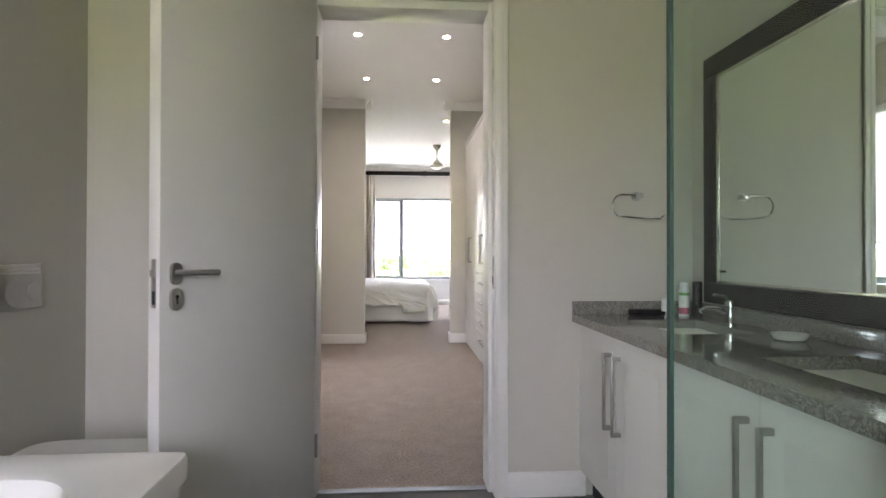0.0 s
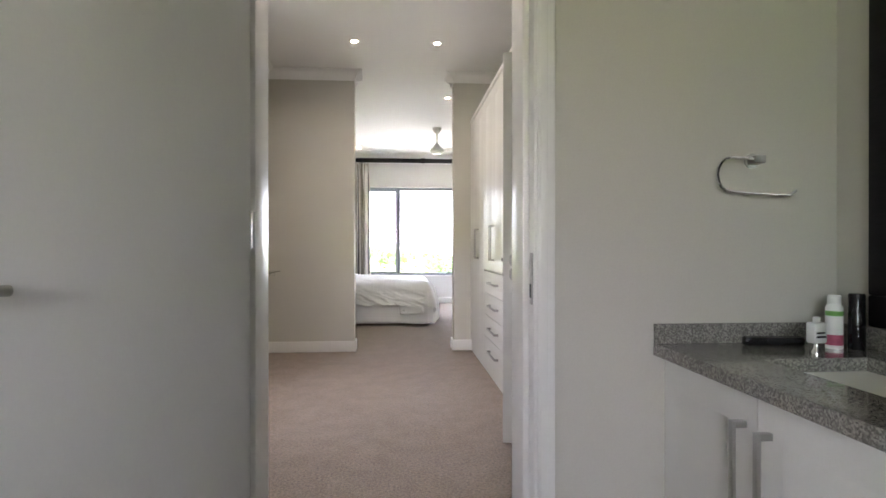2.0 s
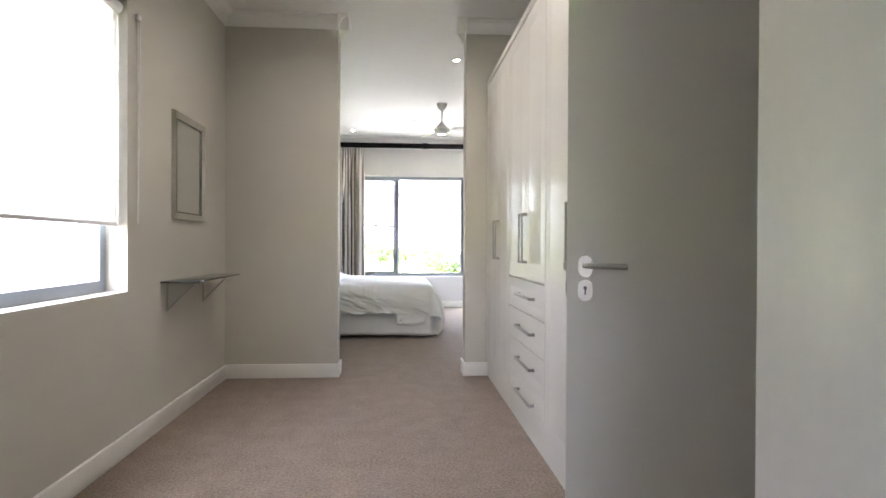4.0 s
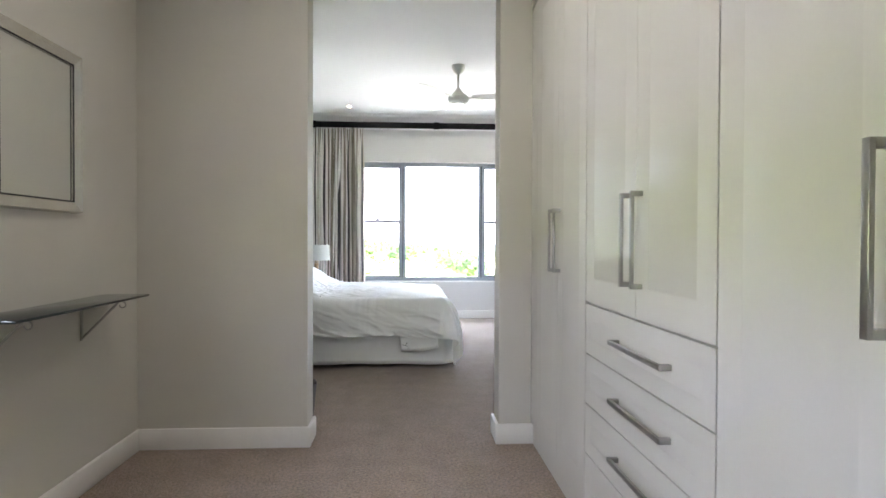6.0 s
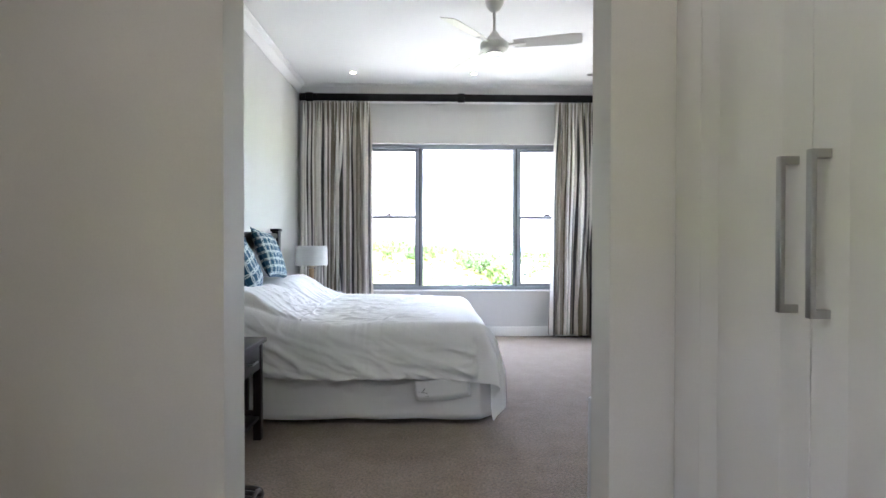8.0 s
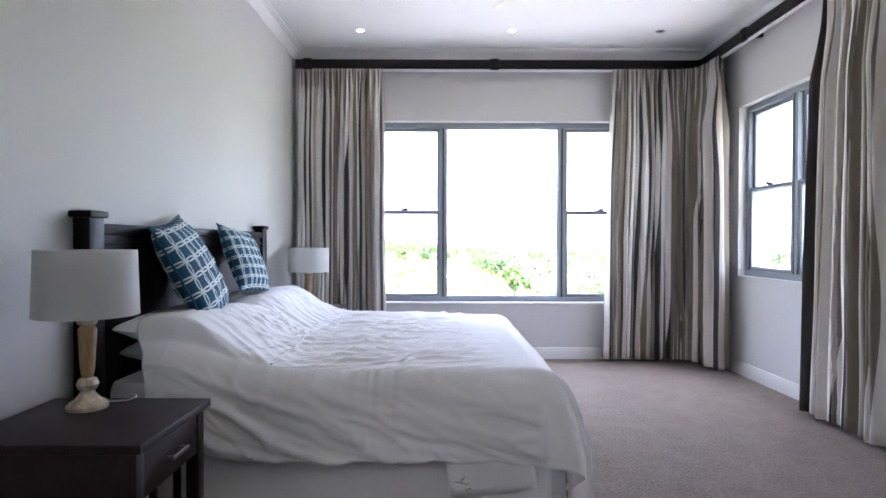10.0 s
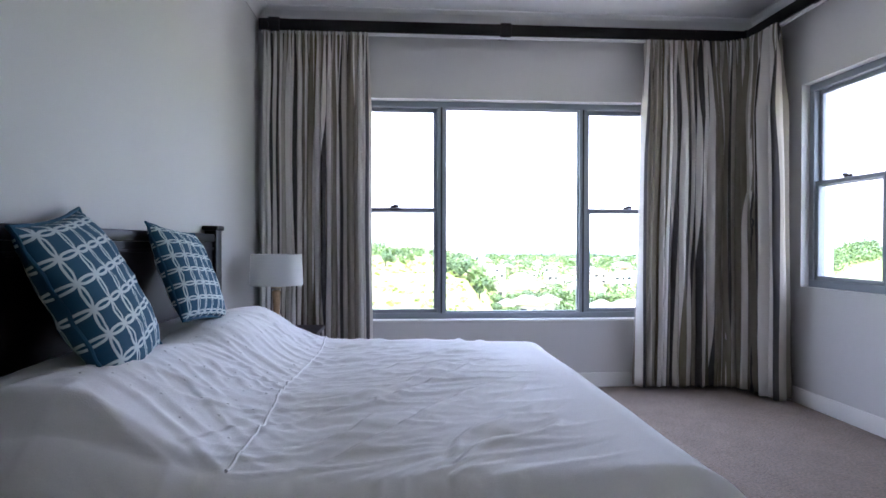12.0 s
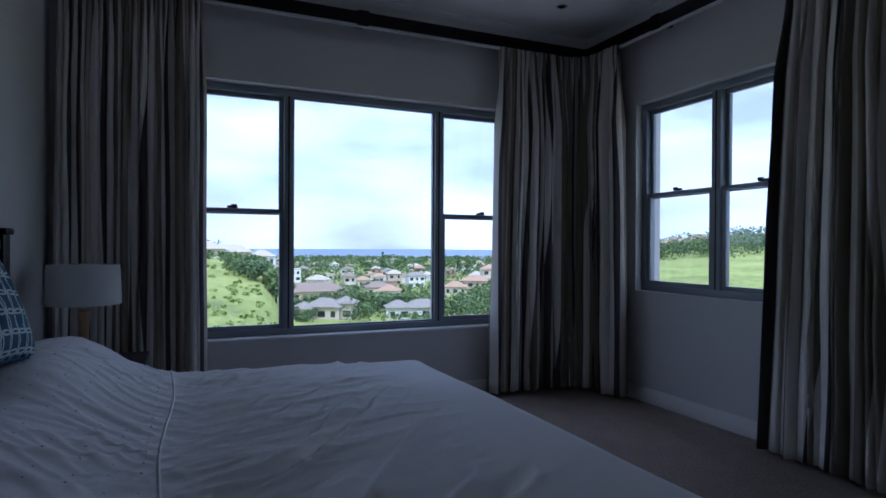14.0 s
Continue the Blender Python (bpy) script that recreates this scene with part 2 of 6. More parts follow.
wall_x("wall_bathroom_door", TY1, DY0, DX0 - T, DX1 + T, (-0.638, 0.267, 0, 2.297), "beige plaster wall with a doorway")
wall_y("wall_bathroom_basin", TX1, TX1 + T, TY0, TY1, None, "beige plaster bathroom wall behind the vanity")
wall_y("wall_bathroom_toilet", TX0 - T, TX0, TY0, TY1, None, "beige plaster bathroom wall behind the toilet")
# The opening here is added, out of view, for the bathroom's fill lamp.
wall_x("wall_bathroom_back", TY0 - T, TY0, TX0 - T, TX1 + T, (-1.45, -0.35, 1.0, 2.1), "plain plaster bathroom wall with an added, unseen window")
structure("wall_passage", boxes((2.55, 2.65, 2.9, 6.9, 0, CEILZ), (DX1 + T, 2.55, 2.9, 3.0, 0, CEILZ), (DX1 + T, 2.55, 6.8, 6.9, 0, CEILZ)), WALL,
          "plain plaster walls of the passage outside the entrance door", "wall")

structure("ceiling", boxes((-2.0, 2.8, TY0 - T, BY1 + T, CEILZ, CEILZ + 0.3)), CEIL, "flat white plastered ceiling with small recessed lights", "ceiling")
# ---- floors ----
CARPET = material("mottled_taupe_loop_carpet", (0.25, 0.188, 0.146), 0.95, grain=0.42, scale=75, stain=0.12, stain_scale=7, bump=0.9, bump_scale=110, sheen=0.2)
structure("floor", boxes((-1.9, 2.7, 2.93, BY1 + 0.1, -0.3, 0.0)), CARPET, "mottled taupe loop-pile carpet, fitted wall to wall", "carpet")
TILE = material("charcoal_floor_tile", (0.09, 0.088, 0.085), 0.35, grain=0.12, scale=60, stain=0.08, stain_scale=5, per_object=0.08)
GROUT = material("grey_grout", (0.16, 0.155, 0.15), 0.9, grain=0.1, scale=200)
tiled = structure("floor_bathroom", boxes((TX0 - 0.1, TX1 + 0.1, TY0 - 0.1, 2.93, -0.3, -0.006)), GROUT, "dark grey bathroom floor tiles with grey joints", "tiled floor")
tile_bm = boxes((-0.298, 0.298, -0.298, 0.298, -0.006, 0.0), bevel=0.0015)
tile_mesh = mesh_of("tile", tile_bm, TILE)
for i in range(5):
    for j in range(8):
        t_ob = new("tile", tile_mesh)
        t_ob.parent, t_ob.location = tiled, (-1.2 + 0.6 * i, 2.5 - 0.6 * j, 0.0)
# ---- skirtings, cornices, frames ----
def skirting(name, *rows):
    bm = bmesh.new()
    for r in rows:
        box(bm, *r, 0.0, 0.115, bevel=0.005, seg=2)
    return structure(name, bm, TRIM, "white painted skirting board along the wall", "skirting board", smooth=35)


S = 0.018
skirting("baseboard_bedroom", (BX0, BX1, BY1 - S, BY1), (BX1 - S, BX1, BY0, BY1 - S), (BX0, BX0 + S, BY0 + S, BY1 - S),
         (BX0 + S, PL, BY0, BY0 + S), (PR, BX1 - S, BY0, BY0 + S))
skirting("baseboard_dressing", (DX0, DX0 + S, DY0, DY1 - S), (DX0, PL + S, DY1 - S, DY1), (PL, PL + S, DY1, BY0 + S),
         (PR - S, 0.634, DY1 - S, DY1), (PR - S, PR, DY1, BY0 + S), (DX0 + S, -0.675, DY0, DY0 + S), (0.291, DX1, DY0, DY0 + S))
skirting("baseboard_bathroom", (0.291, 0.652, TY1 - S, TY1), (TX0, -0.675, TY1 - S, TY1))


def cornice(name, runs):
    """A plaster cove along the top of the walls; each run: from, to, and the way into the room."""
    bm = bmesh.new()
    cove = [(0.0, -0.105), (0.008, -0.105), (0.011, -0.09), (0.022, -0.055), (0.046, -0.026), (0.076, -0.014), (0.088, -0.010), (0.088, 0.0), (0.0, 0.0)]
    for (x0, y0), (x1, y1), (nx, ny) in runs:
        a = [bm.verts.new((x0 + nx * d, y0 + ny * d, CEILZ + h)) for d, h in cove]
        b = [bm.verts.new((x1 + nx * d, y1 + ny * d, CEILZ + h)) for d, h in cove]
        for i in range(len(cove)):
            j = (i + 1) % len(cove)
            bm.faces.new((a[i], a[j], b[j], b[i]))
        bm.faces.new(a), bm.faces.new(b[::-1])
    return structure(name, bm, CEIL, "white moulded plaster cove cornice", "cornice", smooth=25)


cornice("cornice_bedroom", [((BX0, BY1), (BX1, BY1), (0, -1)), ((BX1, BY0), (BX1, BY1), (-1, 0)), ((BX0, BY0), (BX0, BY1), (1, 0)),
                            ((BX0, BY0), (PL, BY0), (0, 1)), ((PR, BY0), (BX1, BY0), (0, 1))])
cornice("cornice_dressing", [((DX0, DY0), (DX0, DY1), (1, 0)), ((DX0, DY1), (PL + 0.087, DY1), (0, -1)), ((PR - 0.085, DY1), (DX1, DY1), (0, -1)),
                             ((PL, DY1 - 0.087), (PL, BY0 + 0.087), (1, 0)), ((PR, DY1 - 0.087), (PR, BY0 + 0.087), (-1, 0)),
                             ((DX1, DY0), (DX1, DY1), (-1, 0)), ((DX0, DY0), (DX1, DY0), (0, 1))])

# the bathroom doorway: lining and architraves
LX0, LX1 = -0.603, 0.232        # the lining's faces
bm = bmesh.new()
for x0, x1 in ((LX0 - 0.035, LX0), (LX1, LX1 + 0.035)):
    box(bm, x0, x1, 2.802, 3.038, 0, 2.297, bevel=0.003)
box(bm, LX0, LX1, 2.802, 3.038, 2.278, 2.297, bevel=0.003)
for x0, x1 in ((LX0, LX0 + 0.028), (LX1 - 0.02, LX1)):
    box(bm, x0, x1, 2.866, 3.036, 0, 2.278, bevel=0.003)
box(bm, LX0 + 0.028, LX1 - 0.02, 2.866, 3.036, 2.238, 2.278, bevel=0.003)
for y0, y1 in ((2.787, 2.803), (3.037, 3.053)):
    for s, x in ((-1, LX0 - 0.012), (1, LX1 + 0.006)):
        box(bm, *sorted((x, x + s * 0.054)), y0, y1, 0, 2.345, bevel=0.007)
        box(bm, *sorted((x + s * 0.008, x + s * 0.03)), y0 - 0.004 if y0 < 2.9 else y1, y0 if y0 < 2.9 else y1 + 0.004, 0, 2.335, bevel=0.0019)
    box(bm, LX0 - 0.012, LX1 + 0.006, y0, y1, 2.29, 2.345, bevel=0.007)
door_1 = structure("door_1", bm, TRIM, "white painted bathroom door frame with a steel strike plate", "door frame", smooth=35)
bm = boxes((LX1 - 0.0035, LX1 + 0.0005, 2.818, 2.846, 0.945, 1.097), bevel=0.001)
strike = part("strike_plate", bm, STEEL, door_1, "brushed steel strike plate")
bm = boxes((LX1 - 0.0055, LX1 - 0.003, 2.825, 2.839, 1.045, 1.08), (LX1 - 0.0055, LX1 - 0.003, 2.825, 2.839, 0.965, 1.005))
part("latch_hole", bm, RUBBER, strike)
part("latch_lip", boxes((LX1 - 0.010, LX1 - 0.003, 2.806, 2.818, 1.03, 1.085), bevel=0.001), STEEL, strike)

# the entrance doorway
bm = bmesh.new()
a, b = NEAR_DOOR
for y0, y1 in ((a, a + 0.035), (b - 0.035, b)):
    box(bm, DX1 - 0.006, DX1 + T + 0.006, y0, y1, 0, 2.22, bevel=0.003)
box(bm, DX1 - 0.006, DX1 + T + 0.006, a + 0.035, b - 0.035, 2.185, 2.22, bevel=0.003)
structure("door_2", bm, TRIM, "white painted entrance door frame", "door frame", smooth=35)
structure("threshold", boxes((LX0 + 0.02, LX1 - 0.02, 2.90, 2.945, 0.0, 0.004), bevel=0.0015), ALUMINIUM, "thin metal strip where tile meets carpet", "threshold strip")


# ---- flush doors ----
def lever_set(parent, x, z, side, sign):
    """A lever on a rose with a keyhole plate below; side: +1 or -1 along the leaf's normal, sign: the way the lever points."""
    y = 0.0212 * side
    bm = bmesh.new()
    for zz in (z, z - 0.078):
        g = box(bm, x - 0.022, x + 0.022, y, y + 0.009 * side, zz - 0.034, zz + 0.034)
        up = [e for e in {e for v in g for e in v.link_edges} if abs(e.verts[0].co.x - e.verts[1].co.x) < 1e-6 and abs(e.verts[0].co.z - e.verts[1].co.z) < 1e-6]
        bmesh.ops.bevel(bm, geom=up, offset=0.0205, segments=5, affect="EDGES", profile=0.5)
    rose = part("rose", bm, STEEL, parent, "oval brushed steel rose and keyhole plate")
    bm = bmesh.new()
    tube(bm, [(x, y, z + 0.004), (x, y + 0.045 * side, z + 0.004), (x + 0.012 * sign, y + 0.055 * side, z + 0.004), (x + 0.13 * sign, y + 0.055 * side, z + 0.002)], 0.0095, 12)
    part("lever", bm, STEEL, parent, "round brushed steel lever")
    bm = bmesh.new()
    rod(bm, (x, y + 0.0085 * side, z - 0.07), (x, y + 0.011 * side, z - 0.07), 0.006, n=12)
    box(bm, x - 0.0025, x + 0.0025, *sorted((y + 0.0085 * side, y + 0.0108 * side)), z - 0.092, z - 0.07)
    part("keyhole", bm, RUBBER, rose)


def flush_door(label, hinge, turn, length, high, lever_z):
    door = thing("door", label, "door", (*hinge, 0.012), turn)
    part("leaf", boxes((0, length, -0.021, 0.021, 0, high), bevel=0.002), DOOR, door)
    lever_set(door, length - 0.06, lever_z, 1, -1)
    lever_set(door, length - 0.06, lever_z, -1, -1)
    latch = part("latch_plate", boxes((length - 0.001, length + 0.0025, -0.008, 0.008, lever_z - 0.10, lever_z + 0.045), bevel=0.001), STEEL, door, "steel latch plate in the door edge")
    part("latch", boxes((length, length + 0.012, -0.007, 0.007, lever_z - 0.008, lever_z + 0.014), bevel=0.002), STEEL, latch)
    part("bolt", boxes((length, length + 0.004, -0.005, 0.005, lever_z - 0.09, lever_z - 0.05), bevel=0.001), RUBBER, latch)
    for z in (0.25, 1.15, 2.0):
        bm = bmesh.new()
        rod(bm, (-0.004, 0.024, z - 0.05), (-0.004, 0.024, z + 0.05), 0.007)
        part("hinge", bm, STEEL, door)
    return door


flush_door("plain white flush bathroom door standing open, with a steel lever", (-0.587, 2.785), -112.4, 0.885, 2.24, 1.03)
flush_door("plain white flush entrance door standing open before the wardrobe", (1.228, 4.125), 160, 0.845, 2.20, 1.03)
# ---- bathroom ----
def granite():
    m = material("speckled_grey_granite", (0.2, 0.2, 0.195), 0.12, coat=0.3)
    n, l = m.node_tree.nodes, m.node_tree.links
    tc = n.new("ShaderNodeTexCoord")
    v = n.new("ShaderNodeTexVoronoi")
    v.inputs["Scale"].default_value = 260
    w = n.new("ShaderNodeTexNoise")
    w.inputs["Scale"].default_value, w.inputs["Detail"].default_value = 130, 4
    x = n.new("ShaderNodeMix")
    x.data_type = "FLOAT"
    x.inputs[0].default_value = 0.45
    r = n.new("ShaderNodeValToRGB")
    e = r.color_ramp.elements
    e[0].position, e[0].color = 0.3, (0.145, 0.14, 0.128, 1)
    e[1].position, e[1].color = 0.72, (0.34, 0.325, 0.295, 1)
    k = r.color_ramp.elements.new(0.48)
    k.color = (0.21, 0.2, 0.182, 1)
    s = n.new("ShaderNodeSeparateColor")
    l.new(tc.outputs["Object"], v.inputs["Vector"]), l.new(tc.outputs["Object"], w.inputs["Vector"])
    l.new(v.outputs["Color"], s.inputs[0])
    l.new(s.outputs[0], x.inputs[2]), l.new(w.outputs["Fac"], x.inputs[3])
    l.new(x.outputs[0], r.inputs[0]), l.new(r.outputs[0], n["Principled BSDF"].inputs["Base Color"])
    return m


GRANITE = granite()


def routed_front(bm, x, y0, y1, z0, z1, margin=0.075, thick=0.018):
    """A cabinet front that faces -x, with a routed line round its panel."""
    g = box(bm, x, x + thick, y0 + 0.0015, y1 - 0.0015, z0 + 0.0015, z1 - 0.0015)
    f = next(f for f in {f for v in g for f in v.link_faces} if all(abs(v.co.x - x) < 1e-6 for v in f.verts))
    for step, deep in ((margin, 0.0), (0.005, -0.0014), (0.005, 0.0014)):
        bmesh.ops.inset_region(bm, faces=[f], thickness=step, depth=deep, use_even_offset=True)


def bar_handle(name, parent, x, y, z, length, upright):
    """A square-section bow handle on a front at x."""
    bm = bmesh.new()
    h = length / 2
    if upright:
        box(bm, x - 0.036, x - 0.026, y - 0.008, y + 0.008, z - h, z + h, bevel=0.0015)
        for s in (-1, 1):
            box(bm, x - 0.027, x, y - 0.008, y + 0.008, z + s * (h - 0.008) - 0.008, z + s * (h - 0.008) + 0.008, bevel=0.001)
    else:
        box(bm, x - 0.036, x - 0.026, y - h, y + h, z - 0.008, z + 0.008, bevel=0.0015)
        for s in (-1, 1):
            box(bm, x - 0.027, x, y + s * (h - 0.008) - 0.008, y + s * (h - 0.008) + 0.008, z - 0.008, z + 0.008, bevel=0.001)
    return part(name, bm, STEEL, parent, "brushed steel bow handle")


VF = 0.627                     # the vanity's door face
for y0, y1 in ((1.91, 2.808), (1.01, 1.91)):
    unit = thing("vanity_cabinet", "white vanity cabinet with two routed doors and steel handles", "cabinet", (1.0, (y0 + y1) / 2, 0), group="vanity cabinets")
    unit.matrix_world = Matrix()
    part("body", boxes((VF + 0.02, TX1 - 0.002, y0 + 0.001, y1 - 0.001, 0.11, 0.795)), VANITY, unit)
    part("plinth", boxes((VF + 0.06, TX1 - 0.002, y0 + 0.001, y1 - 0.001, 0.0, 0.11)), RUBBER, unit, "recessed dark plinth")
    mid = (y0 + y1) / 2
    for a, b, s in ((y0, mid, -1), (mid, y1, 1)):
        bm = bmesh.new()
        routed_front(bm, VF, a, b, 0.12, 0.79)
        leaf = part("cabinet_door", bm, VANITY, unit)
        bar_handle("handle", leaf, VF, mid + s * 0.046, 0.57, 0.30, True)

# granite top with two cut-outs, its upstands
bm = bmesh.new()
CUTS = ((2.33, 0.215), (1.45, 0.215))
VT = TX1 - 0.002                # the worktop's back edge
rows = [(0.592, 0.755, 1.0, 2.808), (1.04, VT, 1.0, 2.808)]
edge = 1.0
for c, h in sorted(CUTS):
    rows.append((0.755, 1.04, edge, c - h))
    edge = c + h
rows.append((0.755, 1.04, edge, 2.808))
for x0, x1, y0, y1 in rows:
    box(bm, x0, x1, y0, y1, 0.795, 0.83)
bmesh.ops.remove_doubles(bm, verts=bm.verts, dist=1e-5)
top = part("worktop", bm, GRANITE)
tagged(top, "polished speckled grey granite vanity top with upstand", "worktop")
part("upstand", boxes((0.592, VT - 0.02, 2.788, 2.8085, 0.8302, 0.888), bevel=0.002), GRANITE, top)
part("upstand", boxes((VT - 0.0195, VT, 1.0, 2.788, 0.8302, 0.888), bevel=0.002), GRANITE, top)


def basin(y):
    b = thing("washbasin", "white porcelain basin set under the granite top", "basin", (0.897, y, 0.83), group="basins")
    bm = bmesh.new()
    n = 40
    rings = []
    for k, (s, z) in enumerate(((1.06, -0.036), (1.0, -0.036), (0.97, -0.06), (0.9, -0.10), (0.7, -0.135), (0.35, -0.15), (0.05, -0.153))):
        ring = []
        for i in range(n):
            t = 2 * math.pi * i / n
            c, q = math.cos(t), math.sin(t)
            e = 0.55
            ring.append(bm.verts.new((0.15 * s * math.copysign(abs(c) ** e, c), 0.222 * s * math.copysign(abs(q) ** e, q), z)))
        rings.append(ring)
    for p, q in zip(rings, rings[1:]):
        for i in range(n):
            bm.faces.new((p[i], p[(i + 1) % n], q[(i + 1) % n], q[i]))
    bm.faces.new(rings[-1])
    part("bowl", bm, PORCELAIN, b)
    bm = bmesh.new()
    lathe(bm, [(0.024, -0.1515), (0.024, -0.149), (0.018, -0.148), (0.001, -0.148)], 24)
    part("plug", bm, CHROME, b, "chrome waste")


def tap(y):
    t = thing("basin_mixer_tap", "chrome single-lever basin mixer tap on the granite top", "tap", (1.085, y + 0.03, 0.83), group="taps")
    t.scale = (0.9, 0.9, 0.85)
    bm = bmesh.new()
    lathe(bm, [(0.028, 0), (0.028, 0.006), (0.023, 0.01), (0.022, 0.085), (0.024, 0.1), (0.018, 0.112), (0.001, 0.115)], 24)
    part("body", bm, CHROME, t)
    bm = bmesh.new()
    tube(bm, [(-0.01, 0, 0.05), (-0.06, 0, 0.075), (-0.105, 0, 0.078), (-0.135, 0, 0.062)], 0.0125, 14)
    part("spout", bm, CHROME, t)
    bm = bmesh.new()
    tube(bm, [(0.0, 0, 0.108), (-0.02, 0, 0.128), (-0.075, 0, 0.138)], 0.007, 10)
    part("lever", bm, CHROME, t)


for c, _ in CUTS:
    basin(c)
    tap(c)


def bottle(name, label, at, profile_parts, group=""):
    b = thing(name, label, "bottle", at)
    b.scale = (0.88, 0.88, 0.88)
    for pn, profile, mat, lab in profile_parts:
        bm = bmesh.new()
        lathe(bm, profile, 28)
        part(pn, bm, mat, b, lab)
    return b


WHITEPL = material("white_plastic", (0.78, 0.78, 0.77), 0.3, stain=0.03, stain_scale=20)
GREENPL = material("green_printed_label", (0.16, 0.42, 0.10), 0.35, stain=0.1, stain_scale=60)
PINKPL = material("pink_printed_label", (0.45, 0.09, 0.16), 0.35, stain=0.15, stain_scale=50)
BLACKPL = material("black_gloss_plastic", (0.014, 0.014, 0.016), 0.22, stain=0.1, stain_scale=20)
bottle("spray_can", "white spray can with green and pink printed bands", (1.06, 2.683, 0.83),
       [("can", [(0.024, 0), (0.025, 0.003), (0.025, 0.13), (0.019, 0.142)], WHITEPL, ""),
        ("band", [(0.0253, 0.012), (0.0253, 0.045)], PINKPL, "pink printed band"),
        ("label", [(0.0253, 0.105), (0.0253, 0.12)], GREENPL, "green printed band"),
        ("cap", [(0.0195, 0.1425), (0.0195, 0.166), (0.016, 0.17), (0.001, 0.171)], WHITEPL, "white cap")])
bottle("deodorant_can", "tall black cosmetic can with a gloss cap", (1.112, 2.665, 0.83),
       [("can", [(0.023, 0), (0.024, 0.003), (0.024, 0.115), (0.0225, 0.12)], BLACKPL, ""),
        ("cap", [(0.0235, 0.1205), (0.0235, 0.172), (0.021, 0.176), (0.001, 0.1765)], BLACKPL, "gloss black cap")])
flask = thing("lotion_bottle", "small square clear bottle with a white label and cap", "bottle", (0.945, 2.60, 0.83), 12)
part("body", boxes((-0.022, 0.022, -0.014, 0.014, 0.03, 0.085), bevel=0.005), WHITEPL, flask)
bm = bmesh.new()
lathe(bm, [(0.016, 0), (0.016, 0.006), (0.009, 0.016), (0.009, 0.03)], 20)
part("foot", bm, CHROME, flask)
bm = bmesh.new()
lathe(bm, [(0.009, 0.0855), (0.009, 0.098), (0.001, 0.1)], 20)
part("cap", bm, WHITEPL, flask)
part("label", boxes((-0.016, 0.016, -0.0148, -0.0138, 0.045, 0.05), (-0.016, 0.012, -0.0148, -0.0138, 0.056, 0.06)), BLACKPL, flask)
bm = boxes((-0.085, 0.085, -0.016, 0.016, 0.0, 0.028), bevel=0.009)
brush = part("hair_trimmer", bm, BLACKPL)
brush.matrix_world = pose(0.915, 2.735, 0.83, 0, 0, -6)
tagged(brush, "black plastic hair trimmer lying on the granite", "trimmer")
dish = thing("soap_dish", "round cream ceramic soap dish on the granite", "soap dish", (1.045, 1.955, 0.83))
bm = bmesh.new()
lathe(bm, [(0.03, 0), (0.045, 0.004), (0.058, 0.022), (0.055, 0.022), (0.04, 0.009), (0.001, 0.008)], 32)
part("bowl", bm, PORCELAIN, dish)

# framed mirror over the vanity
wall_mirror = thing("wall_mirror", "large wall mirror in a wide dark wooden frame", "mirror", (TX1, 1.85, 1.46))
wall_mirror.matrix_world = Matrix()
MY0, MY1, MZ0, MZ1, MB = 1.0, 2.652, 0.895, 1.957, 0.087
for a, b, c, d in ((MY0, MY1, MZ0, MZ0 + MB), (MY0, MY1, MZ1 - MB, MZ1), (MY0, MY0 + MB, MZ0 + MB, MZ1 - MB), (MY1 - MB, MY1, MZ0 + MB, MZ1 - MB)):
    part("frame", boxes((TX1 - 0.035, TX1 - 0.0005, a, b, c, d), bevel=0.006), BLACKWOOD, wall_mirror, "dark wooden frame")
SILVER = material("worn_silver_leaf", (0.74, 0.72, 0.66), 0.24, 0.85, grain=0.05, scale=60, stain=0.1, stain_scale=8)
MI = 0.012
for a, b, c, d in ((MY0 + MB, MY1 - MB, MZ0 + MB, MZ0 + MB + MI), (MY0 + MB, MY1 - MB, MZ1 - MB - MI, MZ1 - MB),
                   (MY0 + MB, MY0 + MB + MI, MZ0 + MB + MI, MZ1 - MB - MI), (MY1 - MB - MI, MY1 - MB, MZ0 + MB + MI, MZ1 - MB - MI)):
    part("inner_edge", boxes((TX1 - 0.026, TX1 - 0.0005, a, b, c, d), bevel=0.003), SILVER, wall_mirror, "thin silver inner edge")
part("glass", boxes((TX1 - 0.018, TX1 - 0.0005, MY0 + MB + MI, MY1 - MB - MI, MZ0 + MB + MI, MZ1 - MB - MI)), MIRROR, wall_mirror, "mirror glass", smooth=None)
part("maker_label", boxes((TX1 - 0.019, TX1 - 0.0178, 2.50, 2.545, 1.028, 1.038)), BLACKPL, wall_mirror)

# towel ring on the door wall
ring = thing("towel_ring", "open chrome towel ring on the wall", "towel ring", (0.893, 2.81, 1.372))
bm = bmesh.new()
rod(bm, (0, -0.0015, 0), (0, -0.01, 0), 0.022, n=20)
box(bm, -0.018, 0.018, -0.05, -0.01, -0.012, 0.012, bevel=0.004)
part("bracket", bm, STEEL, ring)
bm = bmesh.new()
pts = [(0.0, -0.042, 0.0), (-0.05, -0.042, 0.004), (-0.085, -0.042, 0.004)]
pts += [(-0.085 - 0.042 * math.sin(t), -0.042, -0.046 + 0.05 * math.cos(t)) for t in [math.pi * k / 8 for k in range(1, 9)]]
pts += [(-0.03, -0.042, -0.1), (0.05, -0.042, -0.104), (0.095, -0.042, -0.105), (0.115, -0.042, -0.09)]
tube(bm, pts, 0.0048, 10)
part("ring", bm, CHROME, ring)

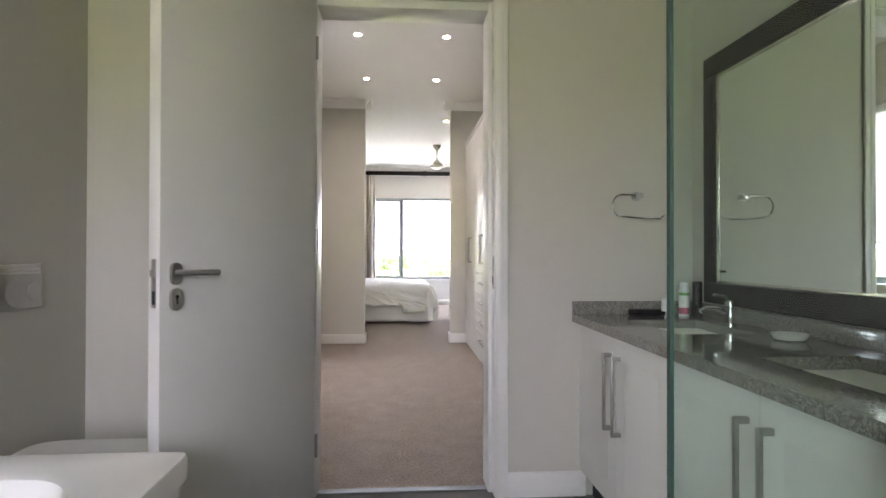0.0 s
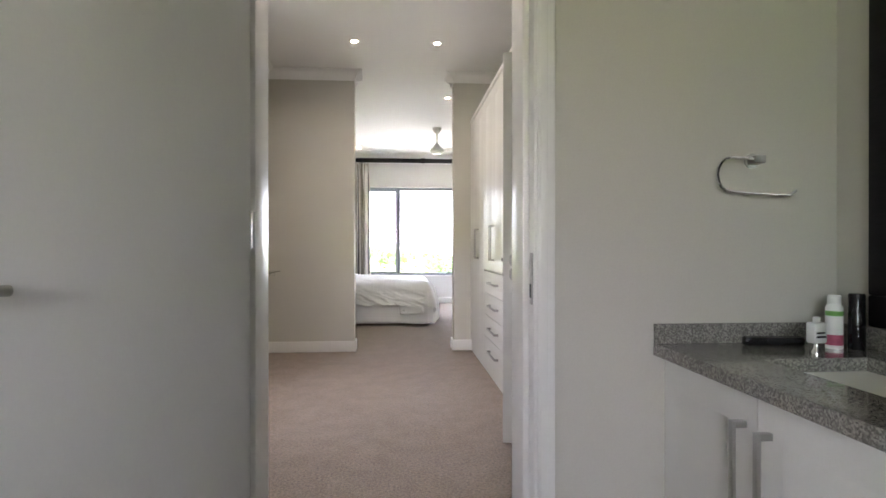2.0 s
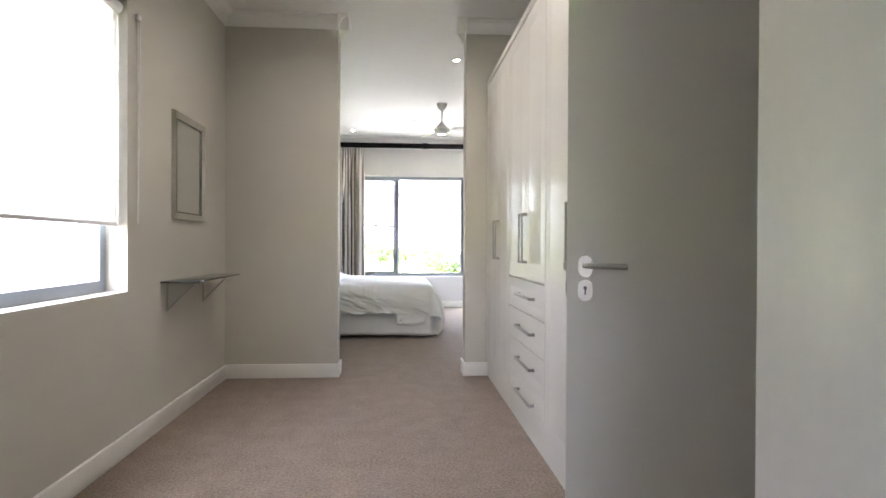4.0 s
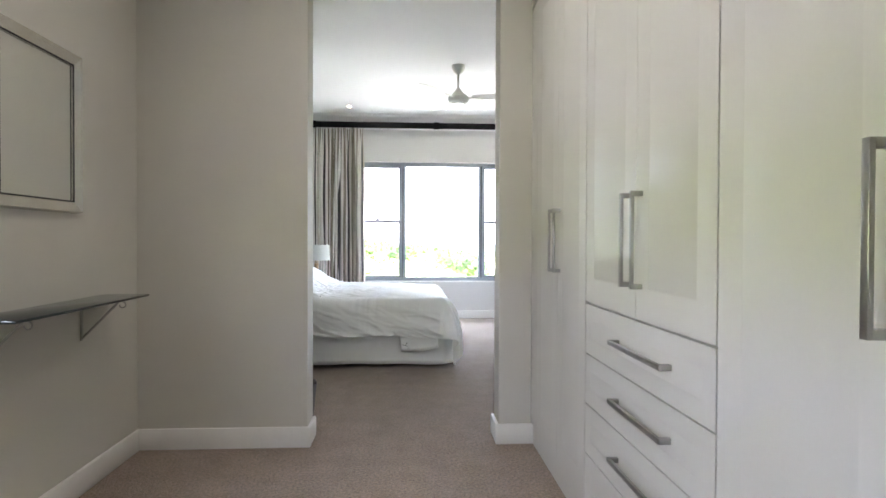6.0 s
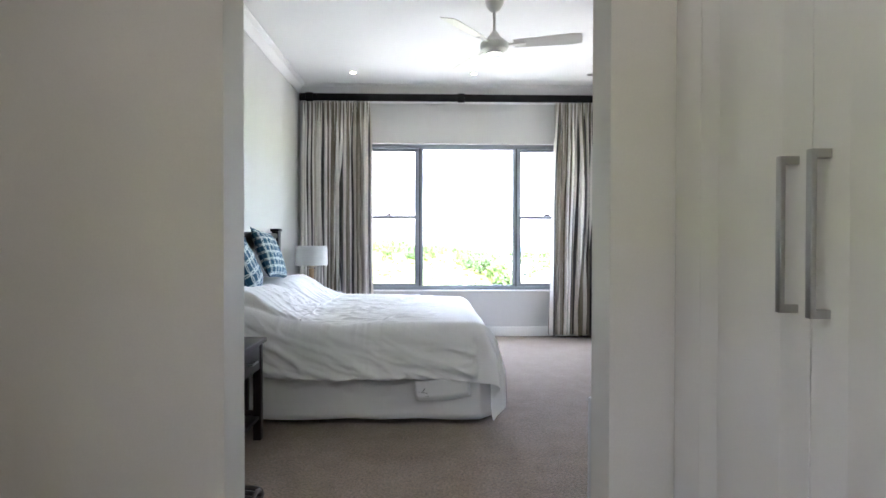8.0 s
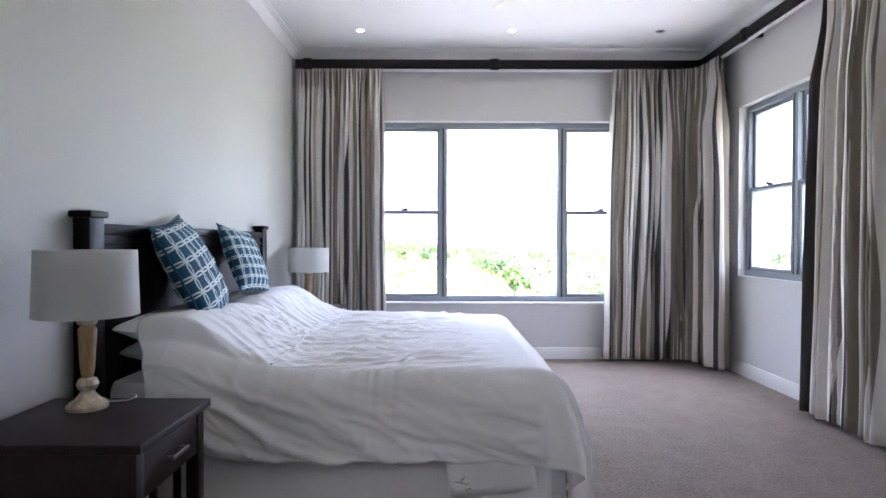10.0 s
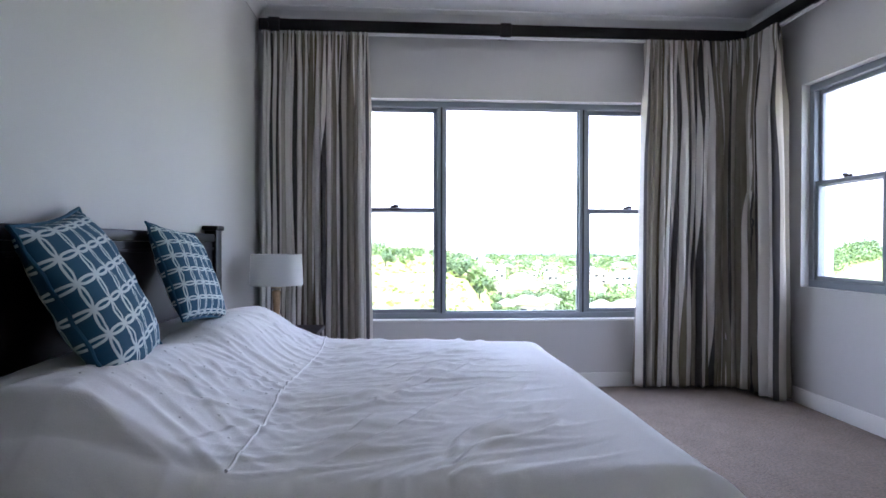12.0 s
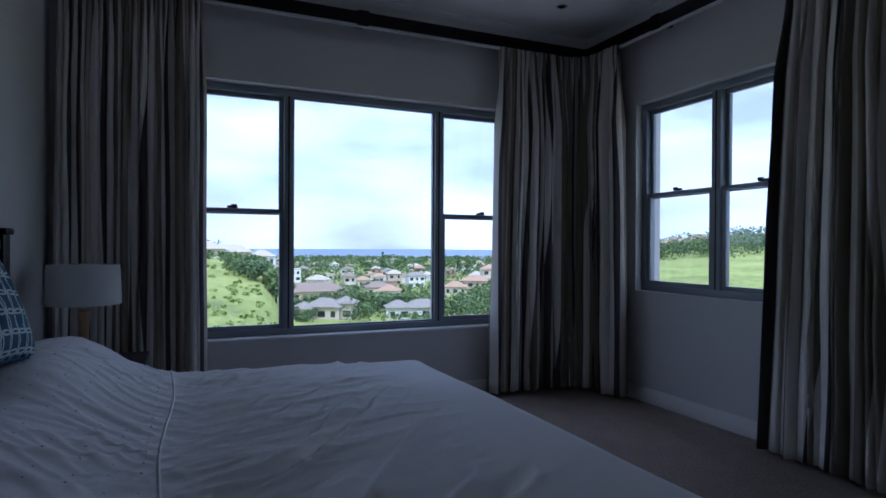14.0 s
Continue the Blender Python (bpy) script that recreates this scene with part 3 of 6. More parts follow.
# shower screen
screen = thing("shower_screen", "fixed frameless greenish glass shower screen", "shower screen", (0.123, 0.85, 0))
screen.matrix_world = Matrix()
pane = part("pane", boxes((0.128, 0.468, 0.846, 0.854, 0.012, 2.02)), SHOWERGLASS, screen, smooth=None)
part("glass_edge", boxes((0.123, 0.1275, 0.8455, 0.8545, 0.012, 2.02)), GLASSEDGE, screen, "polished green glass edge")
part("channel", boxes((0.128, 0.468, 0.839, 0.861, 0.0, 0.0115), bevel=0.002), STEEL, screen)
WALLTILE = material("grey_wall_tile", (0.17, 0.165, 0.155), 0.25, grain=0.06, scale=30, stain=0.06, stain_scale=4, per_object=0.06)
shower_wall = structure("shower_wall", boxes((0.477, TX1 - 0.0005, 0.795, 0.90, 0.0, CEILZ)), GROUT, "short shower wall clad in grey tiles with pale joints", "tiled wall")
wt = mesh_of("tile", boxes((0.0, 0.008, 0.0, 0.1, -0.069, 0.069), bevel=0.0012), WALLTILE)
wf = mesh_of("tile", boxes((-0.109, 0.109, -0.008, 0.0, -0.069, 0.069), bevel=0.0012), WALLTILE)
for j in range(21):
    q = new("tile", wt)
    q.parent, q.location = shower_wall, (0.469, 0.7975, 0.08 + 0.142 * j)
    for i in range(3):
        q = new("tile", wf)
        q.parent, q.location = shower_wall, (0.588 + 0.222 * i, 0.795, 0.08 + 0.142 * j)

# toilet with its lid down, flush plate, bath
wc = thing("toilet", "white wall-hung porcelain toilet with a closed lid", "toilet", (TX0, 2.30, 0))
n = 44


def oblong(bm, hx, hy, s, z, e=0.42, dx=0.0):
    out = []
    for i in range(n):
        t = 2 * math.pi * i / n
        c, q = math.cos(t), math.sin(t)
        out.append(bm.verts.new((hx + dx + hx * s * math.copysign(abs(c) ** e, c), hy * s * math.copysign(abs(q) ** e, q), z)))
    return out


def skin(bm, rings):
    for p, q in zip(rings, rings[1:]):
        for i in range(n):
            bm.faces.new((p[i], p[(i + 1) % n], q[(i + 1) % n], q[i]))
    bm.faces.new(rings[0][::-1]), bm.faces.new(rings[-1])


bm = bmesh.new()
skin(bm, [oblong(bm, 0.29, 0.18, s, z, e) for s, z, e in ((0.5, 0.10, 0.7), (0.75, 0.16, 0.6), (0.92, 0.26, 0.5), (0.985, 0.33, 0.45), (1.0, 0.365, 0.42))])
part("pan", bm, PORCELAIN, wc, smooth=50)
bm = bmesh.new()
skin(bm, [oblong(bm, 0.29, 0.183, s, z, 0.42) for s, z in ((0.99, 0.367), (1.01, 0.372), (1.01, 0.395), (0.98, 0.402))])
part("lid", bm, WHITEPL, wc, "closed white lid")
part("bracket_block", boxes((0.002, 0.12, -0.16, 0.16, 0.0, 0.30), bevel=0.01), PORCELAIN, wc)
plate = thing("flush_plate", "brushed steel dual flush plate on the wall", "flush plate", (TX0, 2.355, 0.985))
part("plate", boxes((0.001, 0.012, -0.125, 0.125, -0.08, 0.08), bevel=0.004), STEEL, plate)
for y, r in ((-0.045, 0.048), (0.07, 0.034)):
    bm = bmesh.new()
    rod(bm, (0.011, y, -0.02), (0.016, y, -0.02), r, r * 0.93, 36)
    part("button", bm, STEEL, plate, "round flush button")
part("rim", boxes((0.012, 0.0145, -0.105, 0.105, 0.045, 0.05), (0.012, 0.0145, -0.105, 0.105, 0.06, 0.065), bevel=0.001), CHROME, plate)
bath = thing("bathtub", "white rectangular bathtub with an oval hollow", "bathtub", (TX0, 0.94, 0))
bath.scale = (0.933, 1, 1)
bm = bmesh.new()
loops = []
for hx, hy, z, e, dx in ((0.40, 0.82, 0.0, 0.12, 0.0), (0.415, 0.84, 0.51, 0.06, 0.0), (0.427, 0.85, 0.515, 0.05, 0.0), (0.427, 0.85, 0.567, 0.05, 0.0), (0.422, 0.845, 0.575, 0.05, 0.0),
                         (0.31, 0.72, 0.574, 0.6, 0.0), (0.295, 0.70, 0.565, 0.62, 0.0), (0.26, 0.63, 0.3, 0.7, 0.0), (0.2, 0.52, 0.16, 0.8, 0.0), (0.03, 0.1, 0.15, 1.0, 0.0)):
    out = []
    for i in range(64):
        t = 2 * math.pi * (i + 0.5) / 64
        c, q = math.cos(t), math.sin(t)
        out.append(bm.verts.new((0.43 + hx * math.copysign(abs(c) ** e, c), hy * math.copysign(abs(q) ** e, q), z)))
    loops.append(out)
for p, q in zip(loops, loops[1:]):
    for i in range(64):
        bm.faces.new((p[i], p[(i + 1) % 64], q[(i + 1) % 64], q[i]))
bm.faces.new(loops[-1])
part("tub", bm, PORCELAIN, bath, smooth=40)
bm = bmesh.new()
lathe(bm, [(0.03, 0.1505), (0.03, 0.154), (0.001, 0.155)], 24, pose(0.43, 0.0, 0.0))
part("waste", bm, CHROME, bath)
# Window frame added out of view, where the bathroom fill lamp stands.
a0, a1, z0, z1, fy = -1.45, -0.35, 1.0, 2.1, TY0 - 0.17
structure("unseen_window_3", boxes((a0, a1, fy, fy + 0.05, z0, z0 + 0.06), (a0, a1, fy, fy + 0.05, z1 - 0.06, z1), (a0, a0 + 0.06, fy, fy + 0.05, z0 + 0.06, z1 - 0.06),
                            (a1 - 0.06, a1, fy, fy + 0.05, z0 + 0.06, z1 - 0.06)), ALUMINIUM, "unseen grey aluminium window added to light the bathroom", "window")
# ---- dressing room ----
WF = 0.620                      # the wardrobe's front
WTOP = 2.48


def wardrobe(y0, y1, mid, drawers, filler=0.0):
    """One fitted unit; its doors meet at mid, and a plain filler closes it to the wall."""
    label = "white wardrobe unit with two doors over four drawers" if drawers else "tall white wardrobe unit with two full-height doors"
    w = thing("wardrobe", label + " and steel handles", "wardrobe", (WF, (y0 + y1) / 2, 0), group="fitted wardrobes")
    w.matrix_world = Matrix()
    y2 = y1 + filler
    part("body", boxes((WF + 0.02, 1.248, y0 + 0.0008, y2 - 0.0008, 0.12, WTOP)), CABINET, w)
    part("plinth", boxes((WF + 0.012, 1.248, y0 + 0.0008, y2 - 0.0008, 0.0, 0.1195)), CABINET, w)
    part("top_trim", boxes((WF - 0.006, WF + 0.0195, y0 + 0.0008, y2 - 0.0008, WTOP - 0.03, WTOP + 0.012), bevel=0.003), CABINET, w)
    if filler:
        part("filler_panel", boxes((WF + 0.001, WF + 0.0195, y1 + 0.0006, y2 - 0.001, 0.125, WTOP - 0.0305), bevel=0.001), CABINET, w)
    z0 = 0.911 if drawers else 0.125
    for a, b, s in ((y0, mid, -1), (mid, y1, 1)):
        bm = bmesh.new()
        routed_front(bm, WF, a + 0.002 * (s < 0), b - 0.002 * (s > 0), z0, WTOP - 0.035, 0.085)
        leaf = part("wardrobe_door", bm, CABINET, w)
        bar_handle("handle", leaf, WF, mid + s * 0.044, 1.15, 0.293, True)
    if drawers:
        for i in range(4):
            bm = bmesh.new()
            routed_front(bm, WF, y0 + 0.002, y1 - 0.002, 0.711 - 0.195 * i, 0.904 - 0.195 * i, 0.05)
            d = part("drawer", bm, CABINET, w)
            bar_handle("handle", d, WF, mid - 0.05, 0.812 - 0.195 * i, 0.40, False)
    return w


wardrobe(6.42, 7.29, 6.855, False, 0.147)
wardrobe(5.44, 6.42, 5.915, True)
wardrobe(4.445, 5.44, 4.93, False)

# small mirror and glass shelf
vm = thing("dressing_mirror", "small rectangular mirror in a sloping silver frame", "mirror", (DX0, 6.67, 1.6))
vm.matrix_world = Matrix()
y0, y1, z0, z1, w = 6.297, 6.866, 1.26, 1.957, 0.055
bm = bmesh.new()
outer = [(DX0 + 0.001, y0, z0), (DX0 + 0.001, y1, z0), (DX0 + 0.001, y1, z1), (DX0 + 0.001, y0, z1)]
lip = [(DX0 + 0.03, p[1] + (0.008 if p[1] == y0 else -0.008), p[2] + (0.008 if p[2] == z0 else -0.008)) for p in outer]
inner = [(DX0 + 0.014, p[1] + (w if p[1] == y0 else -w), p[2] + (w if p[2] == z0 else -w)) for p in outer]
back = [(DX0 + 0.004, p[1], p[2]) for p in inner]
loops = [[bm.verts.new(p) for p in q] for q in (outer, lip, inner, back)]
for p, q in zip(loops, loops[1:]):
    for i in range(4):
        bm.faces.new((p[i], p[(i + 1) % 4], q[(i + 1) % 4], q[i]))
part("frame", bm, SILVER, vm, "sloping silver frame", smooth=20)
lip_x, lip_w = DX0 + 0.0155, 0.006
part("inner_lip", boxes((lip_x, lip_x + 0.002, y0 + w - lip_w, y1 - w + lip_w, z0 + w - lip_w, z0 + w), (lip_x, lip_x + 0.002, y0 + w - lip_w, y1 - w + lip_w, z1 - w, z1 - w + lip_w),
     (lip_x, lip_x + 0.002, y0 + w - lip_w, y0 + w, z0 + w + 0.0002, z1 - w - 0.0002), (lip_x, lip_x + 0.002, y1 - w, y1 - w + lip_w, z0 + w + 0.0002, z1 - w - 0.0002)), RUBBER, vm, "thin dark inner lip", smooth=None)
part("glass", boxes((DX0 + 0.001, DX0 + 0.01, y0 + w, y1 - w, z0 + w, z1 - w)), MIRROR, vm, "mirror glass", smooth=None)

TINTED = material("dark_tinted_glass", (0.03, 0.038, 0.038), 0.06, spec=0.7, stain=0.05, stain_scale=6)
shelf = thing("glass_shelf", "dark tinted glass shelf on two metal brackets", "shelf", (DX0, 6.73, 0.87))
shelf.matrix_world = Matrix()
part("pane", boxes((DX0 + 0.002, DX0 + 0.212, 6.125, 7.10, 0.872, 0.882), bevel=0.0015), TINTED, shelf, "dark tinted glass pane")
for y in (6.23, 6.89):
    bm = bmesh.new()
    box(bm, DX0 + 0.001, DX0 + 0.008, y - 0.008, y + 0.008, 0.69, 0.871, bevel=0.001)
    box(bm, DX0 + 0.008, DX0 + 0.19, y - 0.008, y + 0.008, 0.865, 0.8715, bevel=0.001)
    rod(bm, (DX0 + 0.006, y, 0.70), (DX0 + 0.165, y, 0.862), 0.0055)
    tube(bm, [(DX0 + 0.185 + 0.014 * math.sin(t), y, 0.853 + 0.014 * math.cos(t)) for t in [math.pi * k / 6 for k in range(10)]], 0.003, 8)
    part("bracket", bm, STEEL, shelf, "bent metal bracket")

# window with a blind cord
structure("window_1", boxes((DX0 - 0.17, DX0 - 0.11, DWIN[0], DWIN[1], DWIN[2], DWIN[2] + 0.06), (DX0 - 0.17, DX0 - 0.11, DWIN[0], DWIN[1], DWIN[3] - 0.06, DWIN[3]),
          (DX0 - 0.17, DX0 - 0.11, DWIN[0], DWIN[0] + 0.06, DWIN[2] + 0.06, DWIN[3] - 0.06), (DX0 - 0.17, DX0 - 0.11, DWIN[1] - 0.06, DWIN[1], DWIN[2] + 0.06, DWIN[3] - 0.06)),
          ALUMINIUM, "grey aluminium window with a mostly lowered white blind", "window")
BLIND = material("translucent_blind_cloth", (0.82, 0.82, 0.80), 0.9, grain=0.02, scale=260)
bn, bl = BLIND.node_tree.nodes, BLIND.node_tree.links
through_cloth, cloth_mix = bn.new("ShaderNodeBsdfTranslucent"), bn.new("ShaderNodeMixShader")
through_cloth.inputs[0].default_value, cloth_mix.inputs[0].default_value = (0.85, 0.85, 0.83, 1), 0.42
bl.new(bn["Principled BSDF"].outputs[0], cloth_mix.inputs[1]), bl.new(through_cloth.outputs[0], cloth_mix.inputs[2])
bl.new(cloth_mix.outputs[0], bn["Material Output"].inputs["Surface"])
blind = thing("roller_blind", "white translucent roller blind, mostly lowered, with a bead cord", "blind", (DX0, 5.1, 2.35))
blind.matrix_world = Matrix()
bm = bmesh.new()
rod(bm, (DX0 - 0.05, DWIN[0] + 0.005, DWIN[3] - 0.04), (DX0 - 0.05, DWIN[1] - 0.005, DWIN[3] - 0.04), 0.03, n=20)
part("roll", bm, WHITELINEN, blind)
part("fabric", boxes((DX0 - 0.052, DX0 - 0.049, DWIN[0] + 0.01, DWIN[1] - 0.01, 1.22, DWIN[3] - 0.0715)), BLIND, blind, smooth=None)
part("bottom_bar", boxes((DX0 - 0.058, DX0 - 0.043, DWIN[0] + 0.01, DWIN[1] - 0.01, 1.2, 1.2195), bevel=0.003), WHITELINEN, blind)
bm = bmesh.new()
tube(bm, [(DX0 + 0.012, 5.80, 2.33), (DX0 + 0.012, 5.805, 1.8), (DX0 + 0.012, 5.80, 1.22)], 0.003, 8)
tube(bm, [(DX0 + 0.012, 5.825, 2.33), (DX0 + 0.012, 5.82, 1.8), (DX0 + 0.012, 5.802, 1.22)], 0.003, 8)
box(bm, DX0 + 0.0005, DX0 + 0.02, 5.79, 5.83, 2.32, 2.35, bevel=0.003)
part("cord", bm, WHITEPL, blind, "white bead cord")


# ---- recessed lights ----
def downlight(x, y, lit):
    d = thing("downlight", "small round recessed ceiling downlight, " + ("lit" if lit else "unlit"), "ceiling light", (x, y, CEILZ), group="recessed downlights")
    bm = bmesh.new()
    lathe(bm, [(0.024, -0.001), (0.025, -0.004), (0.037, -0.005), (0.041, -0.0005)], 32)
    part("bezel", bm, STEEL if not lit else TRIM, d)
    bm = bmesh.new()
    lathe(bm, [(0.001, -0.0018), (0.0235, -0.0018)], 24)
    part("lens", bm, LAMPGLOW if lit else SILVER, d, "lit lens" if lit else "dark lens")


for x, y, lit in ((-0.562, 5.25, True), (0.202, 5.25, True), (-0.562, 6.526, True), (0.198, 6.526, True), (0.458, 8.485, True),
                  (-0.893, 12.302, True), (0.441, 12.302, True), (1.744, 12.302, False)):
    downlight(x, y, lit)
# ---- bedroom: windows ----
def sash(bm, along, across, a0, a1, z0, z1, deep, w=0.045):
    """One sash frame, along x or y, in the plane 'across'."""
    rows = ((a0, a1, z0, z0 + w), (a0, a1, z1 - w, z1), (a0, a0 + w, z0 + w, z1 - w), (a1 - w, a1, z0 + w, z1 - w))
    for p, q, r, s in rows:
        if along == "x":
            box(bm, p, q, across, across + deep, r, s, bevel=0.004)
        else:
            box(bm, across, across + deep, p, q, r, s, bevel=0.004)


def glass_pane(parent, along, across, a0, a1, z0, z1):
    rows = (a0, a1, across, across + 0.005, z0, z1) if along == "x" else (across, across + 0.005, a0, a1, z0, z1)
    p = part("pane", boxes(rows), PANE, parent, "clear glass", smooth=None)
    p.visible_shadow = False
    return p


def sash_window(parent, along, across, a0, a1, z0, z1, mid):
    """A pair of sliding sashes, one over the other, with a latch on the meeting rail."""
    bm = bmesh.new()
    sash(bm, along, across + 0.03, a0, a1, mid - 0.02, z1, 0.028, 0.032)
    up = part("upper_sash", bm, ALUMINIUM, parent, "grey aluminium upper sash")
    glass_pane(up, along, across + 0.042, a0 + 0.031, a1 - 0.031, mid + 0.011, z1 - 0.031)
    bm = bmesh.new()
    sash(bm, along, across, a0, a1, z0, mid + 0.02, 0.028, 0.032)
    low = part("lower_sash", bm, ALUMINIUM, parent, "grey aluminium lower sash")
    glass_pane(low, along, across + 0.012, a0 + 0.031, a1 - 0.031, z0 + 0.031, mid - 0.011)
    c = (a0 + a1) / 2
    bm = bmesh.new()
    if along == "x":
        box(bm, c - 0.035, c + 0.035, across - 0.012, across + 0.01, mid + 0.0205, mid + 0.036, bevel=0.004)
        box(bm, c - 0.01, c + 0.03, across - 0.022, across - 0.008, mid + 0.03, mid + 0.045, bevel=0.003)
    else:
        box(bm, across - 0.012, across + 0.01, c - 0.035, c + 0.035, mid + 0.0205, mid + 0.036, bevel=0.004)
        box(bm, across - 0.022, across - 0.008, c - 0.01, c + 0.03, mid + 0.03, mid + 0.045, bevel=0.003)
    part("latch", bm, RUBBER, low, "dark sash latch")


a0, a1, z0, z1 = WIN
FY = BY1 + 0.09
bm = boxes((a0, a1, FY - 0.01, FY + 0.08, z0, z0 + 0.05), (a0, a1, FY - 0.01, FY + 0.08, z1 - 0.05, z1),
           (a0, a0 + 0.05, FY - 0.01, FY + 0.08, z0 + 0.05, z1 - 0.05), (a1 - 0.05, a1, FY - 0.01, FY + 0.08, z0 + 0.05, z1 - 0.05), bevel=0.004)
window_2 = structure("window_2", bm, ALUMINIUM, "wide grey aluminium window: fixed pane between two sliding sashes", "window", smooth=35)
for x in (-0.16, 1.013):
    part("mullion", boxes((x - 0.031, x + 0.031, FY - 0.016, FY + 0.078, z0 + 0.05, z1 - 0.05), bevel=0.005), ALUMINIUM, window_2)
    part("mullion_groove", boxes((x - 0.006, x + 0.006, FY - 0.0185, FY - 0.0155, z0 + 0.05, z1 - 0.05)), RUBBER, window_2)
bm = bmesh.new()
sash(bm, "x", FY + 0.01, -0.1285, 0.9815, z0 + 0.05, z1 - 0.05, 0.03, 0.012)
fixed = part("fixed_light", bm, ALUMINIUM, window_2)
glass_pane(fixed, "x", FY + 0.022, -0.117, 0.97, z0 + 0.0615, z1 - 0.0615)
sash_window(window_2, "x", FY, a0 + 0.05, -0.1915, z0 + 0.05, z1 - 0.05, 1.435)
sash_window(window_2, "x", FY, 1.0445, a1 - 0.05, z0 + 0.05, z1 - 0.05, 1.435)
structure("window_sill", boxes((a0 - 0.01, a1 + 0.01, BY1 - 0.012, FY - 0.01, z0 - 0.015, z0 + 0.004), bevel=0.004), TRIM, "white painted window sill", "sill", smooth=35)

a0, a1, z0, z1 = RWIN
FX = BX1 + 0.07
bm = boxes((FX - 0.01, FX + 0.08, a0, a1, z0, z0 + 0.05), (FX - 0.01, FX + 0.08, a0, a1, z1 - 0.05, z1),
           (FX - 0.01, FX + 0.08, a0, a0 + 0.05, z0 + 0.05, z1 - 0.05), (FX - 0.01, FX + 0.08, a1 - 0.05, a1, z0 + 0.05, z1 - 0.05), bevel=0.004)
window_4 = structure("window_4", bm, ALUMINIUM, "grey aluminium window of two pairs of sliding sashes", "window", smooth=35)
mid = (a0 + a1) / 2
part("mullion", boxes((FX - 0.016, FX + 0.078, mid - 0.038, mid + 0.038, z0 + 0.05, z1 - 0.05), bevel=0.005), ALUMINIUM, window_4)
part("mullion_groove", boxes((FX - 0.0185, FX - 0.0155, mid - 0.005, mid + 0.005, z0 + 0.05, z1 - 0.05)), RUBBER, window_4)
sash_window(window_4, "y", FX, mid + 0.038, a1 - 0.05, z0 + 0.05, z1 - 0.05, 1.597)
sash_window(window_4, "y", FX, a0 + 0.05, mid - 0.038, z0 + 0.05, z1 - 0.05, 1.597)

# ---- curtain poles and curtains ----
pole = thing("curtain_pole", "flat dark stained wooden curtain rail with a joining collar", "curtain pole", (0.3, 12.72, 2.828))
pole.matrix_world = Matrix()
PZ, PY, PX = 2.828, BY1 - 0.12, BX1 - 0.13
bm = bmesh.new()
box(bm, -1.565, PX + 0.03, PY - 0.03, PY + 0.03, PZ - 0.043, PZ + 0.043, bevel=0.004)
part("pole", bm, BLACKWOOD, pole)
bm = bmesh.new()
box(bm, PX - 0.03, PX + 0.03, 9.2, PY - 0.031, PZ - 0.043, PZ + 0.043, bevel=0.004)
part("pole", bm, BLACKWOOD, pole)
bm = bmesh.new()
box(bm, PX - 0.036, PX + 0.036, PY - 0.036, PY + 0.036, PZ - 0.05, PZ + 0.05, bevel=0.004)
part("corner_joint", bm, BLACKWOOD, pole)
for x in (0.325, -1.45):
    bm = bmesh.new()
    box(bm, x - 0.042, x + 0.042, PY - 0.036, PY + 0.036, PZ - 0.052, PZ + 0.052, bevel=0.004)
    box(bm, x - 0.02, x + 0.02, PY, BY1 - 0.001, PZ - 0.02, PZ + 0.02, bevel=0.004)
    box(bm, x - 0.035, x + 0.035, BY1 - 0.014, BY1 - 0.001, PZ - 0.03, PZ + 0.03, bevel=0.003)
    part("bracket", bm, BLACKWOOD, pole)
for y in (11.9, 9.6):
    bm = bmesh.new()
    box(bm, PX - 0.036, PX + 0.036, y - 0.042, y + 0.042, PZ - 0.052, PZ + 0.052, bevel=0.004)
    box(bm, PX, BX1 - 0.001, y - 0.02, y + 0.02, PZ - 0.02, PZ + 0.02, bevel=0.004)
    part("bracket", bm, BLACKWOOD, pole)
track = part("curtain_track", boxes((-1.55, PX - 0.03, PY - 0.012, PY + 0.012, PZ - 0.062, PZ - 0.0425), (PX - 0.012, PX + 0.012, 9.2, PY - 0.02, PZ - 0.062, PZ - 0.0425), bevel=0.002), WHITEPL, pole, "white curtain track")


